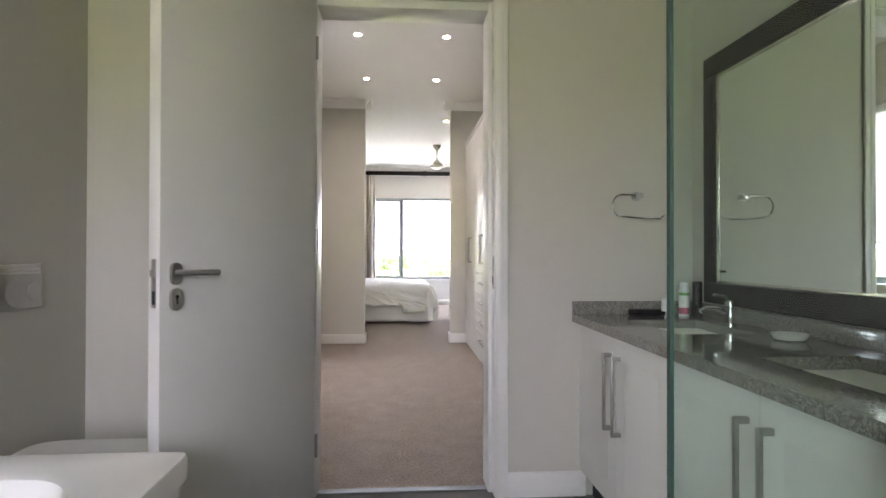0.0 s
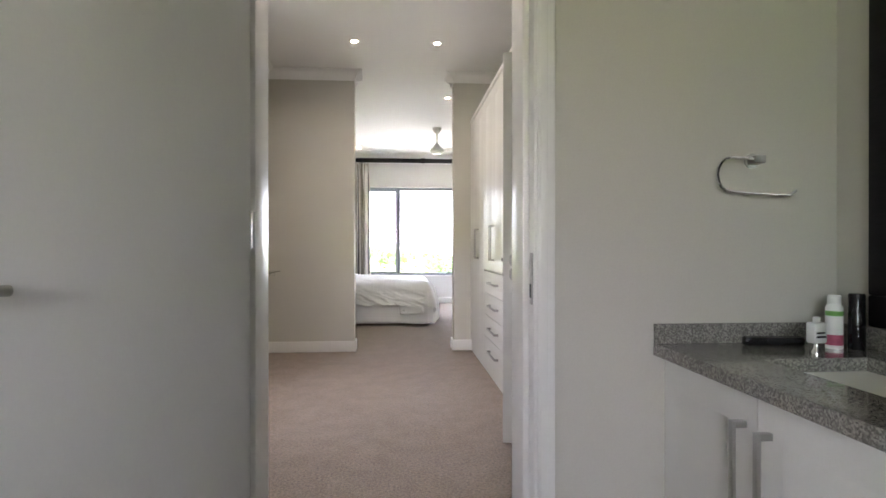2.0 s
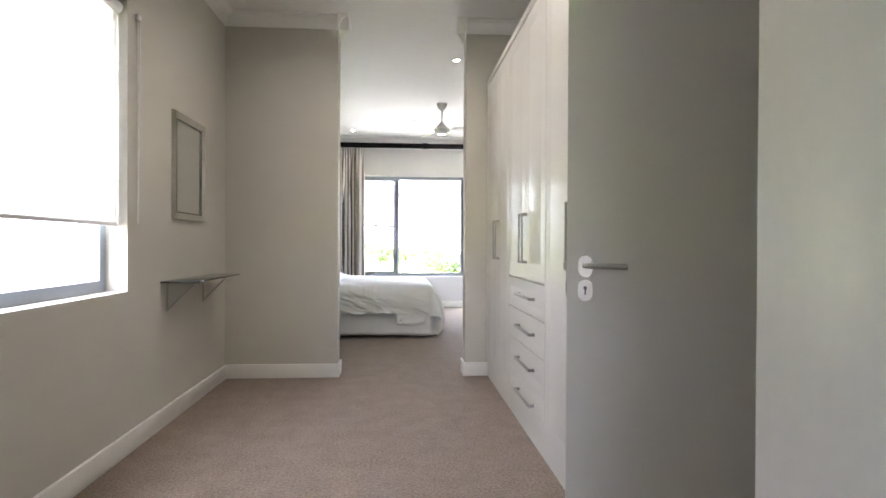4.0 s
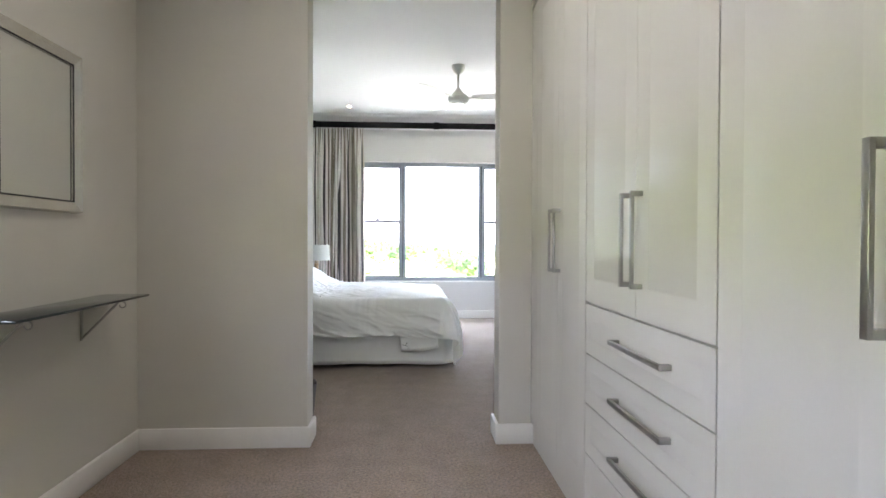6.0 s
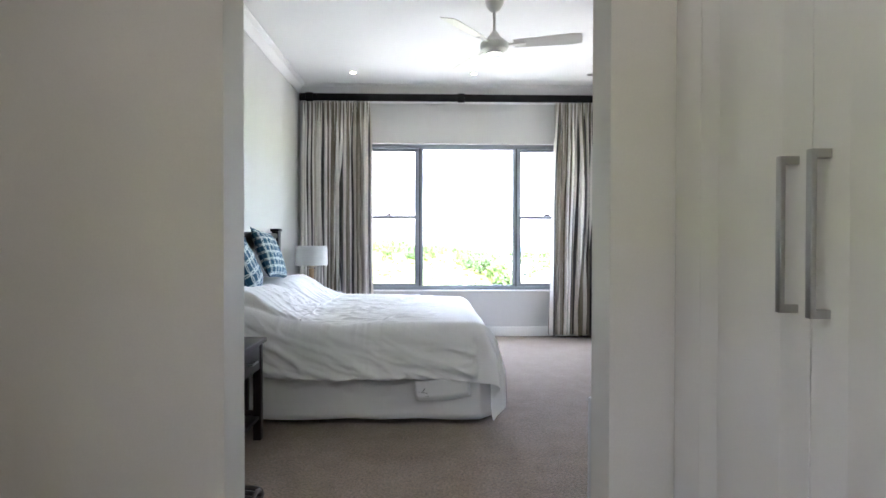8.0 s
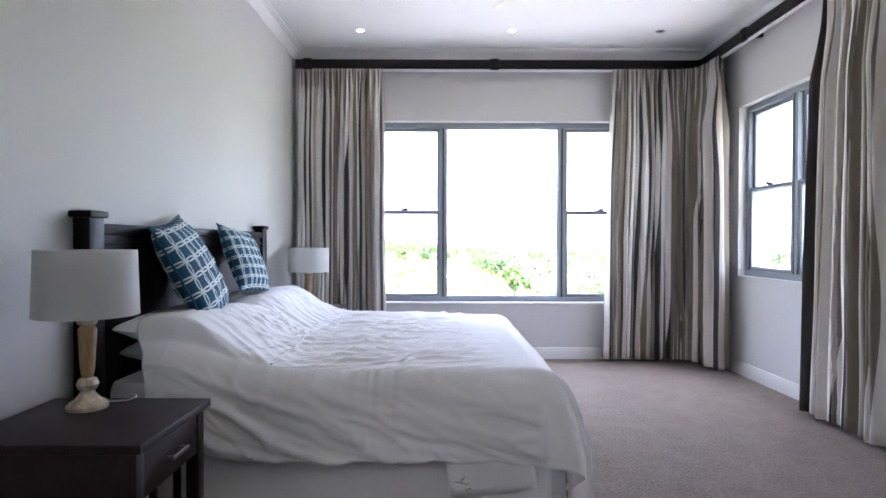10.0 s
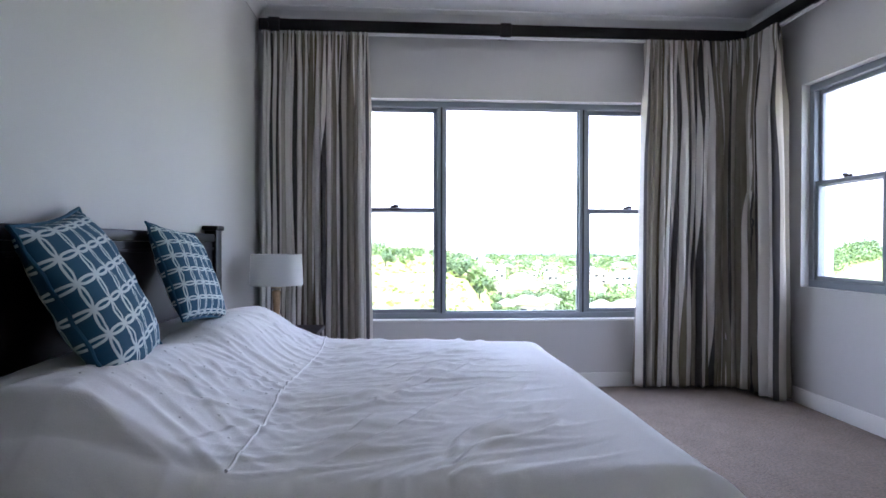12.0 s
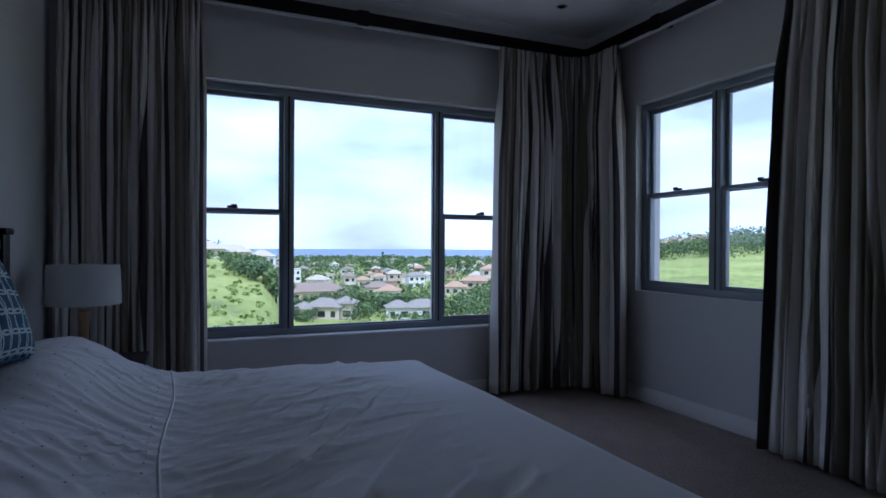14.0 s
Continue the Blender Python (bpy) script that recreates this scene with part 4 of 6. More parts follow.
def striped_cloth():
    m = material("striped_curtain_cotton", (0.3, 0.27, 0.22), 0.9)
    n, l = m.node_tree.nodes, m.node_tree.links
    uv = n.new("ShaderNodeUVMap")
    sx = n.new("ShaderNodeSeparateXYZ")
    d = n.new("ShaderNodeMath")
    d.operation = "FRACT"
    r = n.new("ShaderNodeValToRGB")
    r.color_ramp.interpolation = "CONSTANT"
    taupe, white, grey, cream, olive = (0.225, 0.195, 0.15), (0.80, 0.765, 0.71), (0.055, 0.048, 0.048), (0.50, 0.455, 0.385), (0.16, 0.138, 0.09)
    stripes = [(0.0, taupe), (0.11, white), (0.21, grey), (0.26, cream), (0.34, taupe), (0.43, white), (0.52, olive), (0.61, white), (0.71, grey), (0.75, cream), (0.83, taupe), (0.90, white), (0.97, grey)]
    e = r.color_ramp.elements
    e[0].position, e[0].color = stripes[0][0], (*stripes[0][1], 1)
    e[1].position, e[1].color = stripes[1][0], (*stripes[1][1], 1)
    for p, c in stripes[2:]:
        k = e.new(p)
        k.color = (*c, 1)
    w = n.new("ShaderNodeTexNoise")
    w.inputs["Scale"].default_value, w.inputs["Detail"].default_value = 420, 3
    tc = n.new("ShaderNodeTexCoord")
    mr = n.new("ShaderNodeMapRange")
    mr.inputs["To Min"].default_value, mr.inputs["To Max"].default_value = 0.88, 1.1
    sc = n.new("ShaderNodeVectorMath")
    sc.operation = "SCALE"
    b = n["Principled BSDF"]
    bp = n.new("ShaderNodeBump")
    bp.inputs["Strength"].default_value, bp.inputs["Distance"].default_value = 0.2, 0.002
    l.new(uv.outputs[0], sx.inputs[0]), l.new(sx.outputs["X"], d.inputs[0]), l.new(d.outputs[0], r.inputs[0])
    l.new(tc.outputs["Object"], w.inputs["Vector"]), l.new(w.outputs["Fac"], mr.inputs["Value"])
    l.new(r.outputs[0], sc.inputs[0]), l.new(mr.outputs[0], sc.inputs["Scale"]), l.new(sc.outputs[0], b.inputs["Base Color"])
    l.new(w.outputs["Fac"], bp.inputs["Height"]), l.new(bp.outputs[0], b.inputs["Normal"])
    # cloth lets some daylight through
    tr = n.new("ShaderNodeBsdfTranslucent")
    mx = n.new("ShaderNodeMixShader")
    mx.inputs[0].default_value = 0.11
    l.new(sc.outputs[0], tr.inputs[0]), l.new(b.outputs[0], mx.inputs[1]), l.new(tr.outputs[0], mx.inputs[2])
    l.new(mx.outputs[0], n["Material Output"].inputs["Surface"])
    return m


STRIPED = striped_cloth()


def curtain(label, path, folds, seed, ztop=2.79, zbot=0.035, flare=0.0, amp=0.066):
    """A pleated hanging along a path on plan; stripes follow the cloth."""
    rnd = random.Random(seed)
    pts = [Vector((*p, 0)) for p in path]
    cum = [0.0]
    for p, q in zip(pts, pts[1:]):
        cum.append(cum[-1] + (q - p).length)
    L = cum[-1]

    def on(s):
        s = min(max(s, 0.0), L)
        for i in range(len(pts) - 1):
            if s <= cum[i + 1] + 1e-9:
                d = (pts[i + 1] - pts[i]).normalized()
                return pts[i] + d * (s - cum[i]), d
    nu, nv = folds * 18, 48
    widths = [0.45 + 1.1 * rnd.random() for _ in range(folds)]
    tot = sum(widths)
    starts = [sum(widths[:i]) / tot for i in range(folds + 1)]
    depth = [0.5 + 0.75 * rnd.random() for _ in range(folds)]
    lean = [rnd.uniform(-1, 1) for _ in range(folds)]
    bm = bmesh.new()
    uvl = bm.loops.layers.uv.new("UVMap")
    grid, us = [], []
    for i in range(nu + 1):
        u = i / nu
        col = []
        for j in range(nv + 1):
            h = (j / nv) ** 1.35            # 0 at the top, closer rows by the heading
            z = ztop + (zbot - ztop) * h
            # folds wander sideways as they fall
            w = u + 0.4 / folds * math.sin(math.pi * u) ** 0.4 * min(1, h * 3) * (noise.noise(Vector((u * 4.5, h * 1.5, seed))) + 0.6 * noise.noise(Vector((u * 11, h * 2.2, seed + 5))))
            w = min(max(w, 0.0), 0.9999)
            k = max(q for q in range(folds) if starts[q] <= w)
            f = (w - starts[k]) / (starts[k + 1] - starts[k])
            grow = min(1, h * 4.5)
            wave = math.sin(2 * math.pi * f) + 0.3 * math.sin(4 * math.pi * f + seed + 2.1 * k)
            a = amp * depth[k] * (0.12 + 0.88 * grow) * (1 - 0.3 * math.sin(math.pi * h) * lean[k])
            # gathered tape: tight little pleats that open below
            tape = math.exp(-((h - 0.03) / 0.05) ** 2) + 0.35 * math.exp(-h * 14)
            pinch = 0.021 * tape * math.sin(2 * math.pi * (2.0 * folds * u) + 1.3 * math.sin(9 * u + seed))
            s = u * L + 0.022 * math.cos(2 * math.pi * f) * depth[k] * grow + 0.012 * noise.noise(Vector((u * 9, h * 2.5, seed)))
            s = s + flare * (u - 0.5) * 2 * h * 0.12
            p, d = on(s)
            off = s - min(max(s, 0.0), L)
            nrm = Vector((-d.y, d.x, 0))
            pos = p + d * off + nrm * (a * wave + pinch + 0.016 * noise.noise(Vector((u * 22, h * 3, seed + 3))) * grow)
            hem = 0.012 * noise.noise(Vector((u * 8, seed, 1.0))) if j == nv else 0.0
            ruffle = 0.008 * math.sin(2 * math.pi * 2.0 * folds * u) if j == 0 else 0.0
            col.append(bm.verts.new((pos.x, pos.y, z + hem + ruffle)))
        grid.append(col)
        us.append(u)
    cloth = L * 2.3 / 0.41
    for i in range(nu):
        for j in range(nv):
            face = bm.faces.new((grid[i][j], grid[i + 1][j], grid[i + 1][j + 1], grid[i][j + 1]))
            for lp, (uu, vv) in zip(face.loops, ((us[i], j), (us[i + 1], j), (us[i + 1], j + 1), (us[i], j + 1))):
                lp[uvl].uv = (uu * cloth + seed * 0.37, 1 - vv / nv)
    c = thing("curtain", label, "curtain", (path[0][0], path[0][1], 0), group="striped curtains")
    c.matrix_world = Matrix()
    body = part("drape", bm, STRIPED, c, smooth=80)
    s = body.modifiers.new("thickness", "SOLIDIFY")
    s.thickness = 0.003
    return c


curtain("taupe, white and grey striped curtain drawn beside the far window", [(-1.535, PY), (-0.745, PY)], 23, 1, flare=0.15)
curtain("taupe, white and grey striped curtain gathered in the room corner", [(1.445, PY - 0.005), (2.13, PY - 0.01), (2.25, PY - 0.10), (PX - 0.015, 12.30)], 27, 2, flare=0.6)
curtain("taupe, white and grey striped curtain drawn beside the side window", [(PX - 0.02, 10.87), (PX - 0.02, 10.1)], 19, 3, flare=1.2)

# ---- ceiling fan ----
FANW = material("cream_enamel", (0.74, 0.72, 0.66), 0.35, stain=0.03, stain_scale=8)
fan = thing("ceiling_fan", "cream three-bladed ceiling fan on a short rod", "ceiling fan", (0.445, 10.34, CEILZ))
bm = bmesh.new()
lathe(bm, [(0.001, 0), (0.072, -0.0005), (0.07, -0.03), (0.045, -0.075), (0.02, -0.095), (0.001, -0.096)], 28)
part("canopy", bm, FANW, fan)
bm = bmesh.new()
rod(bm, (0, 0, -0.09), (0, 0, -0.27), 0.013)
part("rod", bm, FANW, fan)
bm = bmesh.new()
lathe(bm, [(0.018, -0.24), (0.035, -0.262), (0.05, -0.285), (0.085, -0.315), (0.108, -0.335), (0.112, -0.36), (0.10, -0.385), (0.07, -0.40), (0.03, -0.405), (0.001, -0.406)], 32)
motor = part("motor", bm, FANW, fan)
bm = bmesh.new()
lathe(bm, [(0.06, -0.404), (0.058, -0.412), (0.045, -0.416), (0.001, -0.417)], 28)
part("cap", bm, SILVER, motor)
for ang in (-16, 112, 234):
    m = pose(0, 0, -0.35, 0, 0, ang)
    bm = bmesh.new()
    for x0, x1, w0, w1 in ((0.15, 0.66, 0.052, 0.07),):
        top, n = [], 10
        for i in range(n + 1):
            t = i / n
            top.append((x0 + (x1 - x0) * t, (w0 + (w1 - w0) * t) * (1 if t < 0.93 else 0.8)))
        up = [[bm.verts.new(m @ pose(0, 0, 0, -15, 0, 0) @ Vector((x, s * w, 0.004 + k))) for x, w in top] for s in (-1, 1) for k in (0.0, 0.004)]
        a, b, c, d = up
        for p, q in ((a, b), (b, d), (d, c), (c, a)):
            for i in range(n):
                bm.faces.new((p[i], p[i + 1], q[i + 1], q[i]))
        bm.faces.new((a[0], b[0], d[0], c[0])), bm.faces.new((a[-1], c[-1], d[-1], b[-1]))
    blade = part("blade", bm, FANW, fan)
    bm = bmesh.new()
    box(bm, 0.08, 0.24, -0.018, 0.018, -0.004, 0.003, bevel=0.002, m=m @ pose(0, 0, 0, -10, 0, 0))
    part("blade_arm", bm, FANW, blade)

# ---- bed ----
bed = thing("bed", "wide bed with a dark wooden headboard and a valance base", "bed", (-0.6, 10.54, 0))
bed.matrix_world = Matrix()
HX = BX0 + 0.02
for y in (9.37, 11.53):
    part("headboard_post", boxes((HX, HX + 0.066, y, y + 0.10, 0.0, 1.235), bevel=0.004), BLACKWOOD, bed)
    part("post_cap", boxes((HX - 0.012, HX + 0.078, y - 0.012, y + 0.112, 1.2355, 1.262), bevel=0.007), BLACKWOOD, bed)
part("headboard_panel", boxes((HX + 0.012, HX + 0.045, 9.47, 11.53, 0.25, 1.17), bevel=0.002), BLACKWOOD, bed)
part("top_rail", boxes((HX + 0.004, HX + 0.06, 9.47, 11.53, 1.171, 1.215), bevel=0.008), BLACKWOOD, bed)
part("moulding", boxes((HX + 0.0455, HX + 0.054, 9.47, 11.53, 1.125, 1.14), bevel=0.004), BLACKWOOD, bed)
BASEC = material("white_quilted_base_cloth", (0.72, 0.71, 0.69), 0.9, grain=0.03, scale=120, bump=0.15, bump_scale=120)
part("base", boxes((-1.53, 0.27, 9.50, 11.42, 0.09, 0.34), bevel=0.02), BASEC, bed)
part("mattress", boxes((-1.53, 0.25, 9.49, 11.435, 0.3402, 0.585), bevel=0.05), BASEC, bed, "white mattress")
for x in (-1.4, 0.12):
    for y in (9.62, 11.33):
        bm = bmesh.new()
        rod(bm, (x, y, 0), (x, y, 0.0895), 0.025, 0.03)
        part("leg", bm, BLACKWOOD, bed)


def valance():
    bm = bmesh.new()
    path = [(-1.50, 9.47), (0.25, 9.445), (0.335, 9.53), (0.335, 11.4), (0.25, 11.475), (-1.48, 11.475)]
    pts = []
    for p, q in zip(path, path[1:]):
        k = max(2, int((Vector(q) - Vector(p)).length / 0.018))
        pts += [Vector(p).lerp(Vector(q), i / k) for i in range(k)]
    pts.append(Vector(path[-1]))
    c = Vector((-0.6, 10.54))
    cols = []
    for i, p in enumerate(pts):
        out = (p - c).normalized()
        col = []
        for j in range(9):
            h = j / 8
            w = 0.010 * h * math.sin(i * 0.21 + 2.5 * noise.noise(Vector((i * 0.02, 0, 3)))) + 0.02 * h * noise.noise(Vector((i * 0.045, h, 7)))
            col.append(bm.verts.new((p.x + out.x * w, p.y + out.y * (w + 0.01 * h), 0.36 - h * (0.325 - 0.02 * noise.noise(Vector((i * 0.05, 2, 1)))))))
        cols.append(col)
    for a, b in zip(cols, cols[1:]):
        for j in range(8):
            bm.faces.new((a[j], b[j], b[j + 1], a[j + 1]))
    return bm


v = part("valance", valance(), WHITELINEN, bed, "white valance skirt hanging to just above the carpet", smooth=80)
v.modifiers.new("thickness", "SOLIDIFY").thickness = 0.003


def pillow_mesh(w, d, h, seed, corner=0.55, n=26):
    """A soft four-cornered bag, w wide, d long, h thick."""
    bm = bmesh.new()
    uvl = bm.loops.layers.uv.new("UVMap")
    sides = []
    for s in (1, -1):
        g = []
        for i in range(n + 1):
            row = []
            for j in range(n + 1):
                u, v = i / n * 2 - 1, j / n * 2 - 1
                bulge = ((1 - abs(u) ** 2.6) * (1 - abs(v) ** 2.6)) ** corner
                pinch = 1 - 0.07 * (1 - u * u) * abs(v) ** 3 - 0.0
                pin2 = 1 - 0.07 * (1 - v * v) * abs(u) ** 3
                wr = 0.010 * noise.noise(Vector((u * 3 + seed, v * 3, s))) + 0.005 * noise.noise(Vector((u * 8 + seed, v * 7, s)))
                row.append(bm.verts.new((u * w / 2 * pin2, v * d / 2 * pinch, s * (h / 2 * bulge + wr * bulge))))
            g.append(row)
        sides.append(g)
        for i in range(n):
            for j in range(n):
                q = (g[i][j], g[i + 1][j], g[i + 1][j + 1], g[i][j + 1])
                f = bm.faces.new(q if s > 0 else q[::-1])
                idx = ((i, j), (i + 1, j), (i + 1, j + 1), (i, j + 1))
                for lp, (a, b) in zip(f.loops, idx if s > 0 else idx[::-1]):
                    lp[uvl].uv = (a / n, b / n)
    bmesh.ops.remove_doubles(bm, verts=bm.verts, dist=1e-5)
    return bm


for x, y, z, ry, rz, seed in ((-1.335, 9.98, 0.655, -4, 2, 1), (-1.335, 10.98, 0.655, -4, -2, 2), (-1.345, 9.93, 0.745, -9, 3, 3), (-1.345, 11.0, 0.745, -9, -3, 4)):
    p = part("pillow", pillow_mesh(0.46, 0.74, 0.15, seed), WHITELINEN, smooth=80)
    p.matrix_world = pose(x, y, z, 0, -ry, rz)
    tagged(p, "white cotton bed pillow under the duvet", "pillow", "bed pillows")


# ---- duvet: one sheet that lies over the bed and hangs round it ----
QX1, QY0, QY1 = 0.215, 9.575, 11.42
CREASES = [((-0.80, 9.90), (-0.30, 10.46), 11), ((-0.64, 9.68), (-0.12, 10.36), 12), ((-0.33, 9.70), (-0.17, 9.97), 8), ((-0.30, 9.64), (-0.04, 9.88), 8),
           ((-0.74, 10.48), (-0.42, 10.76), 7), ((-0.62, 10.22), (-0.18, 10.78), 8), ((-0.5, 10.78), (-0.08, 11.1), 6), ((-0.78, 10.12), (-0.52, 10.3), 7), ((-0.74, 9.72), (-0.5, 10.02), 8)]


def duvet_top(x, y):
    """Height of the cloth that lies on the bed."""
    side = min(1.0, max(0.0, (y - (QY0 - 0.1)) / 0.13)) * min(1.0, max(0.0, (QY1 + 0.1 - y) / 0.13))
    side = side * side * (3 - 2 * side)
    hump = 0.205 * math.exp(-((min(0, x + 1.28) / 0.5) ** 2 + (max(0, x + 1.28) / 0.25) ** 2))
    z = 0.618 + hump * side * (1 - 0.2 * math.exp(-((y - 10.5) / 0.18) ** 2)) + 0.005 * math.sin(3 * x + 2 * y)
    z += 0.010 * noise.noise(Vector((x * 2.4, y * 1.9, 3.1)))
    for (ax, ay), (bx, by), mm in CREASES:
        dx, dy = bx - ax, by - ay
        ln = math.hypot(dx, dy)
        a = ((x - ax) * dx + (y - ay) * dy) / ln / ln
        if -0.25 < a < 1.25:
            b = (-(x - ax) * dy + (y - ay) * dx) / ln + 0.022 * math.sin(a * 5 + ax * 9)
            fade = max(0.0, 1 - ((a - 0.5) / 0.75) ** 2)
            z += 0.0019 * mm * fade * (math.exp(-(b / 0.016) ** 2) + 0.55 * math.exp(-((b + 0.03) / 0.035) ** 2) - 0.5 * math.exp(-((b - 0.04) / 0.03) ** 2))
    # gathers that fan from the pillows, and short pulls past the seam
    q = noise.noise(Vector((x * 2.6 - y * 1.3, y * 11 + x * 5, 2.0)))
    z += 0.019 * max(0.0, 0.55 - abs(q) * 2.2) * math.exp(-((x + 1.02) / 0.2) ** 2)
    q = noise.noise(Vector((x * 2.2, y * 14 - x * 6, 6.0)))
    z += 0.017 * max(0.0, 0.5 - abs(q) * 2.4) * math.exp(-((x + 0.62) / 0.3) ** 2)
    q = noise.noise(Vector((x * 1.5 + y * 0.5, y * 7.5 - x * 3.6 + 0.7 * noise.noise(Vector((x * 2, y * 2, 1))), 21.0)))
    z += 0.015 * max(0.0, 0.40 - abs(q) * 2.0) * max(0.0, min(1.0, (x + 0.86) * 6)) * max(0.0, min(1.0, (0.2 - x) * 3))
    q = noise.noise(Vector((x * 5 + y * 2, y * 17 - x * 8, 31.0)))
    z += 0.0045 * max(0.0, 0.45 - abs(q) * 2.2) * max(0.0, min(1.0, (x + 0.88) * 6)) * max(0.0, min(1.0, (0.05 - x) * 3))
    w = noise.noise(Vector((x * 1.1 + y * 1.3 + 0.2 * math.sin(6 * x), (y - x) * 6.5 + 0.8 * noise.noise(Vector((x * 3, y * 3, 0))), 8.0)))
    z += 0.028 * max(0.0, 0.42 - abs(w) * 2.0) * max(0.0, min(1.0, 0.5 + 2.2 * noise.noise(Vector((x * 2.3, y * 2.3, 12))))) * max(0.0, min(1.0, (0.12 - x) * 3))
    return z


def duvet():
    bm = bmesh.new()
    x1, y0, y1 = QX1, QY0, QY1
    fall, r = 0.46, 0.125
    nx, ny = 270, 280
    sx1 = x1 + fall + 0.10

    def bend(e, flare=0.13):
        """Along and down for a cloth that runs e past a rounded edge."""
        if e <= 0:
            return e, 0.0
        if e < r * math.pi / 2:
            a = e / r
            return r * math.sin(a), r * (1 - math.cos(a))
        k = e - r * math.pi / 2
        return r + flare * k, r + 0.985 * k
    grid = []
    for i in range(nx + 1):
        row = []
        xn = -1.44 + (sx1 + 1.44) * i / nx
        lim = 0.44 + 0.03 * noise.noise(Vector((xn * 1.6, 0, 8))) - 0.05 * max(0.0, math.sin((xn + 1.2) * 1.9)) * max(0.0, min(1.0, (0.2 - xn) * 4))
        for j in range(ny + 1):
            y = y0 - lim + (y1 - y0 + 2 * lim) * j / ny
            out = max(y0 - y, y - y1, 0.0)
            xs = -1.44 + 0.05 * min(1.0, out / 0.1) + 0.16 * out + 0.35 * out * out + 0.02 * noise.noise(Vector((0, y * 3, 1)))
            x = xs + (sx1 - xs) * i / nx
            ax, dx = bend(x - x1, 0.02)
            px = x1 + ax if x > x1 else x
            side, py, dy = 0, y, 0.0
            if y < y0:
                ay, dy = bend(y0 - y)
                py, side = y0 - ay, -1
            elif y > y1:
                ay, dy = bend(y - y1)
                py, side = y1 + ay, 1
            top = duvet_top(min(px, x1), min(max(py, y0 - 0.03), y1 + 0.03))
            d = math.hypot(dx, dy) if dx > 0 and dy > 0 else dx + dy
            hang = min(1.0, d / 0.3)
            # long soft swags along the hanging sides
            if side and dx <= 0:
                w = math.sin(x * 5.5 + 2.2 * noise.noise(Vector((x * 1.3, side, 0))) + d * 9)
                q = noise.noise(Vector((x * 1.5 + d * 1.5, d * 8 - x * 2.4, 5)))
                q2 = noise.noise(Vector((x * 3.0 + d * 2, d * 17 - x * 6, 9)))
                py += side * hang * (0.010 * w + 0.055 * max(0.0, 0.5 - abs(q) * 1.8) + 0.022 * max(0.0, 0.5 - abs(q2) * 2) + 0.018)
            if dx > 0 and not side:
                px += hang * (0.02 * math.sin(y * 7 + 2 * noise.noise(Vector((y, 0, 4)))) + 0.01)
            if dx > 0 and side:
                k = math.atan2(dy, dx)
                sw = 0.05 * hang * math.sin(k * 6)
                px += sw * math.cos(k) + 0.02 * hang
                py += side * (sw * math.sin(k) + 0.02 * hang)
            z = max(top - d, 0.03)
            row.append(bm.verts.new((px, py, z)))
        grid.append(row)
    for i in range(nx):
        for j in range(ny):
            bm.faces.new((grid[i][j], grid[i + 1][j], grid[i + 1][j + 1], grid[i][j + 1]))
    return bm


dv = part("duvet", duvet(), WHITELINEN, smooth=80)
tagged(dv, "rumpled white cotton duvet with a stitched seam, hanging over the bed", "duvet")
cloth_depth = dv.modifiers.new("thickness", "SOLIDIFY")
cloth_depth.thickness, cloth_depth.offset = 0.006, 0.0
bm = bmesh.new()
tube(bm, [(-0.885 - 0.012 * math.sin(q * 5), q, duvet_top(-0.885 - 0.012 * math.sin(q * 5), q) + 0.004) for q in [9.55 + 0.02 * k for k in range(96)]], 0.0042, 8)
part("seam", bm, WHITELINEN, dv, "raised white stitched seam")
# little stitched knots on the border by the pillows
SATIN = material("white_satin_thread", (0.95, 0.95, 0.95), 0.8)
bm = bmesh.new()
for i in range(7):
    for j in range(20):
        x, y = -1.30 + 0.062 * i, 9.74 + 0.085 * j + 0.04 * (i % 2)
        bmesh.ops.create_icosphere(bm, subdivisions=1, radius=0.0038, matrix=Matrix.Translation((x, y, duvet_top(x, y) + 0.0033)) @ Matrix.Diagonal((1, 1, 0.6, 1)))
tagged(part("stitched_knots", bm, SATIN, dv, "small white embroidered knots"), kind="stuff")


# a loose sheet corner folded out at the foot of the bed
bm = bmesh.new()
cols = []
for i in range(17):
    u = i / 16
    x = -0.16 + 0.34 * u
    cols.append([bm.verts.new((x + 0.02 * v, 9.42 - 0.012 * math.sin(3 * u + v * 2) - 0.012 * v, 0.30 - 0.135 * v - 0.015 * math.sin(u * 3.1) * v + 0.02 * u)) for v in (0, 0.25, 0.5, 0.75, 1.0)])
for a, b in zip(cols, cols[1:]):
    for j in range(4):
        bm.faces.new((a[j], b[j], b[j + 1], a[j + 1]))
flap = part("sheet_corner", bm, WHITELINEN, dv, "folded-out white sheet corner", smooth=80)
flap.modifiers.new("thickness", "SOLIDIFY").thickness = 0.004
bm = bmesh.new()
for a, b in (((-0.125, 0.185), (-0.085, 0.235)), ((-0.125, 0.215), (-0.07, 0.205)), ((-0.10, 0.18), (-0.06, 0.19))):
    rod(bm, (a[0], 9.398, a[1]), (b[0], 9.398, b[1]), 0.0016, n=6)
part("stitched_mark", bm, RUBBER, flap)


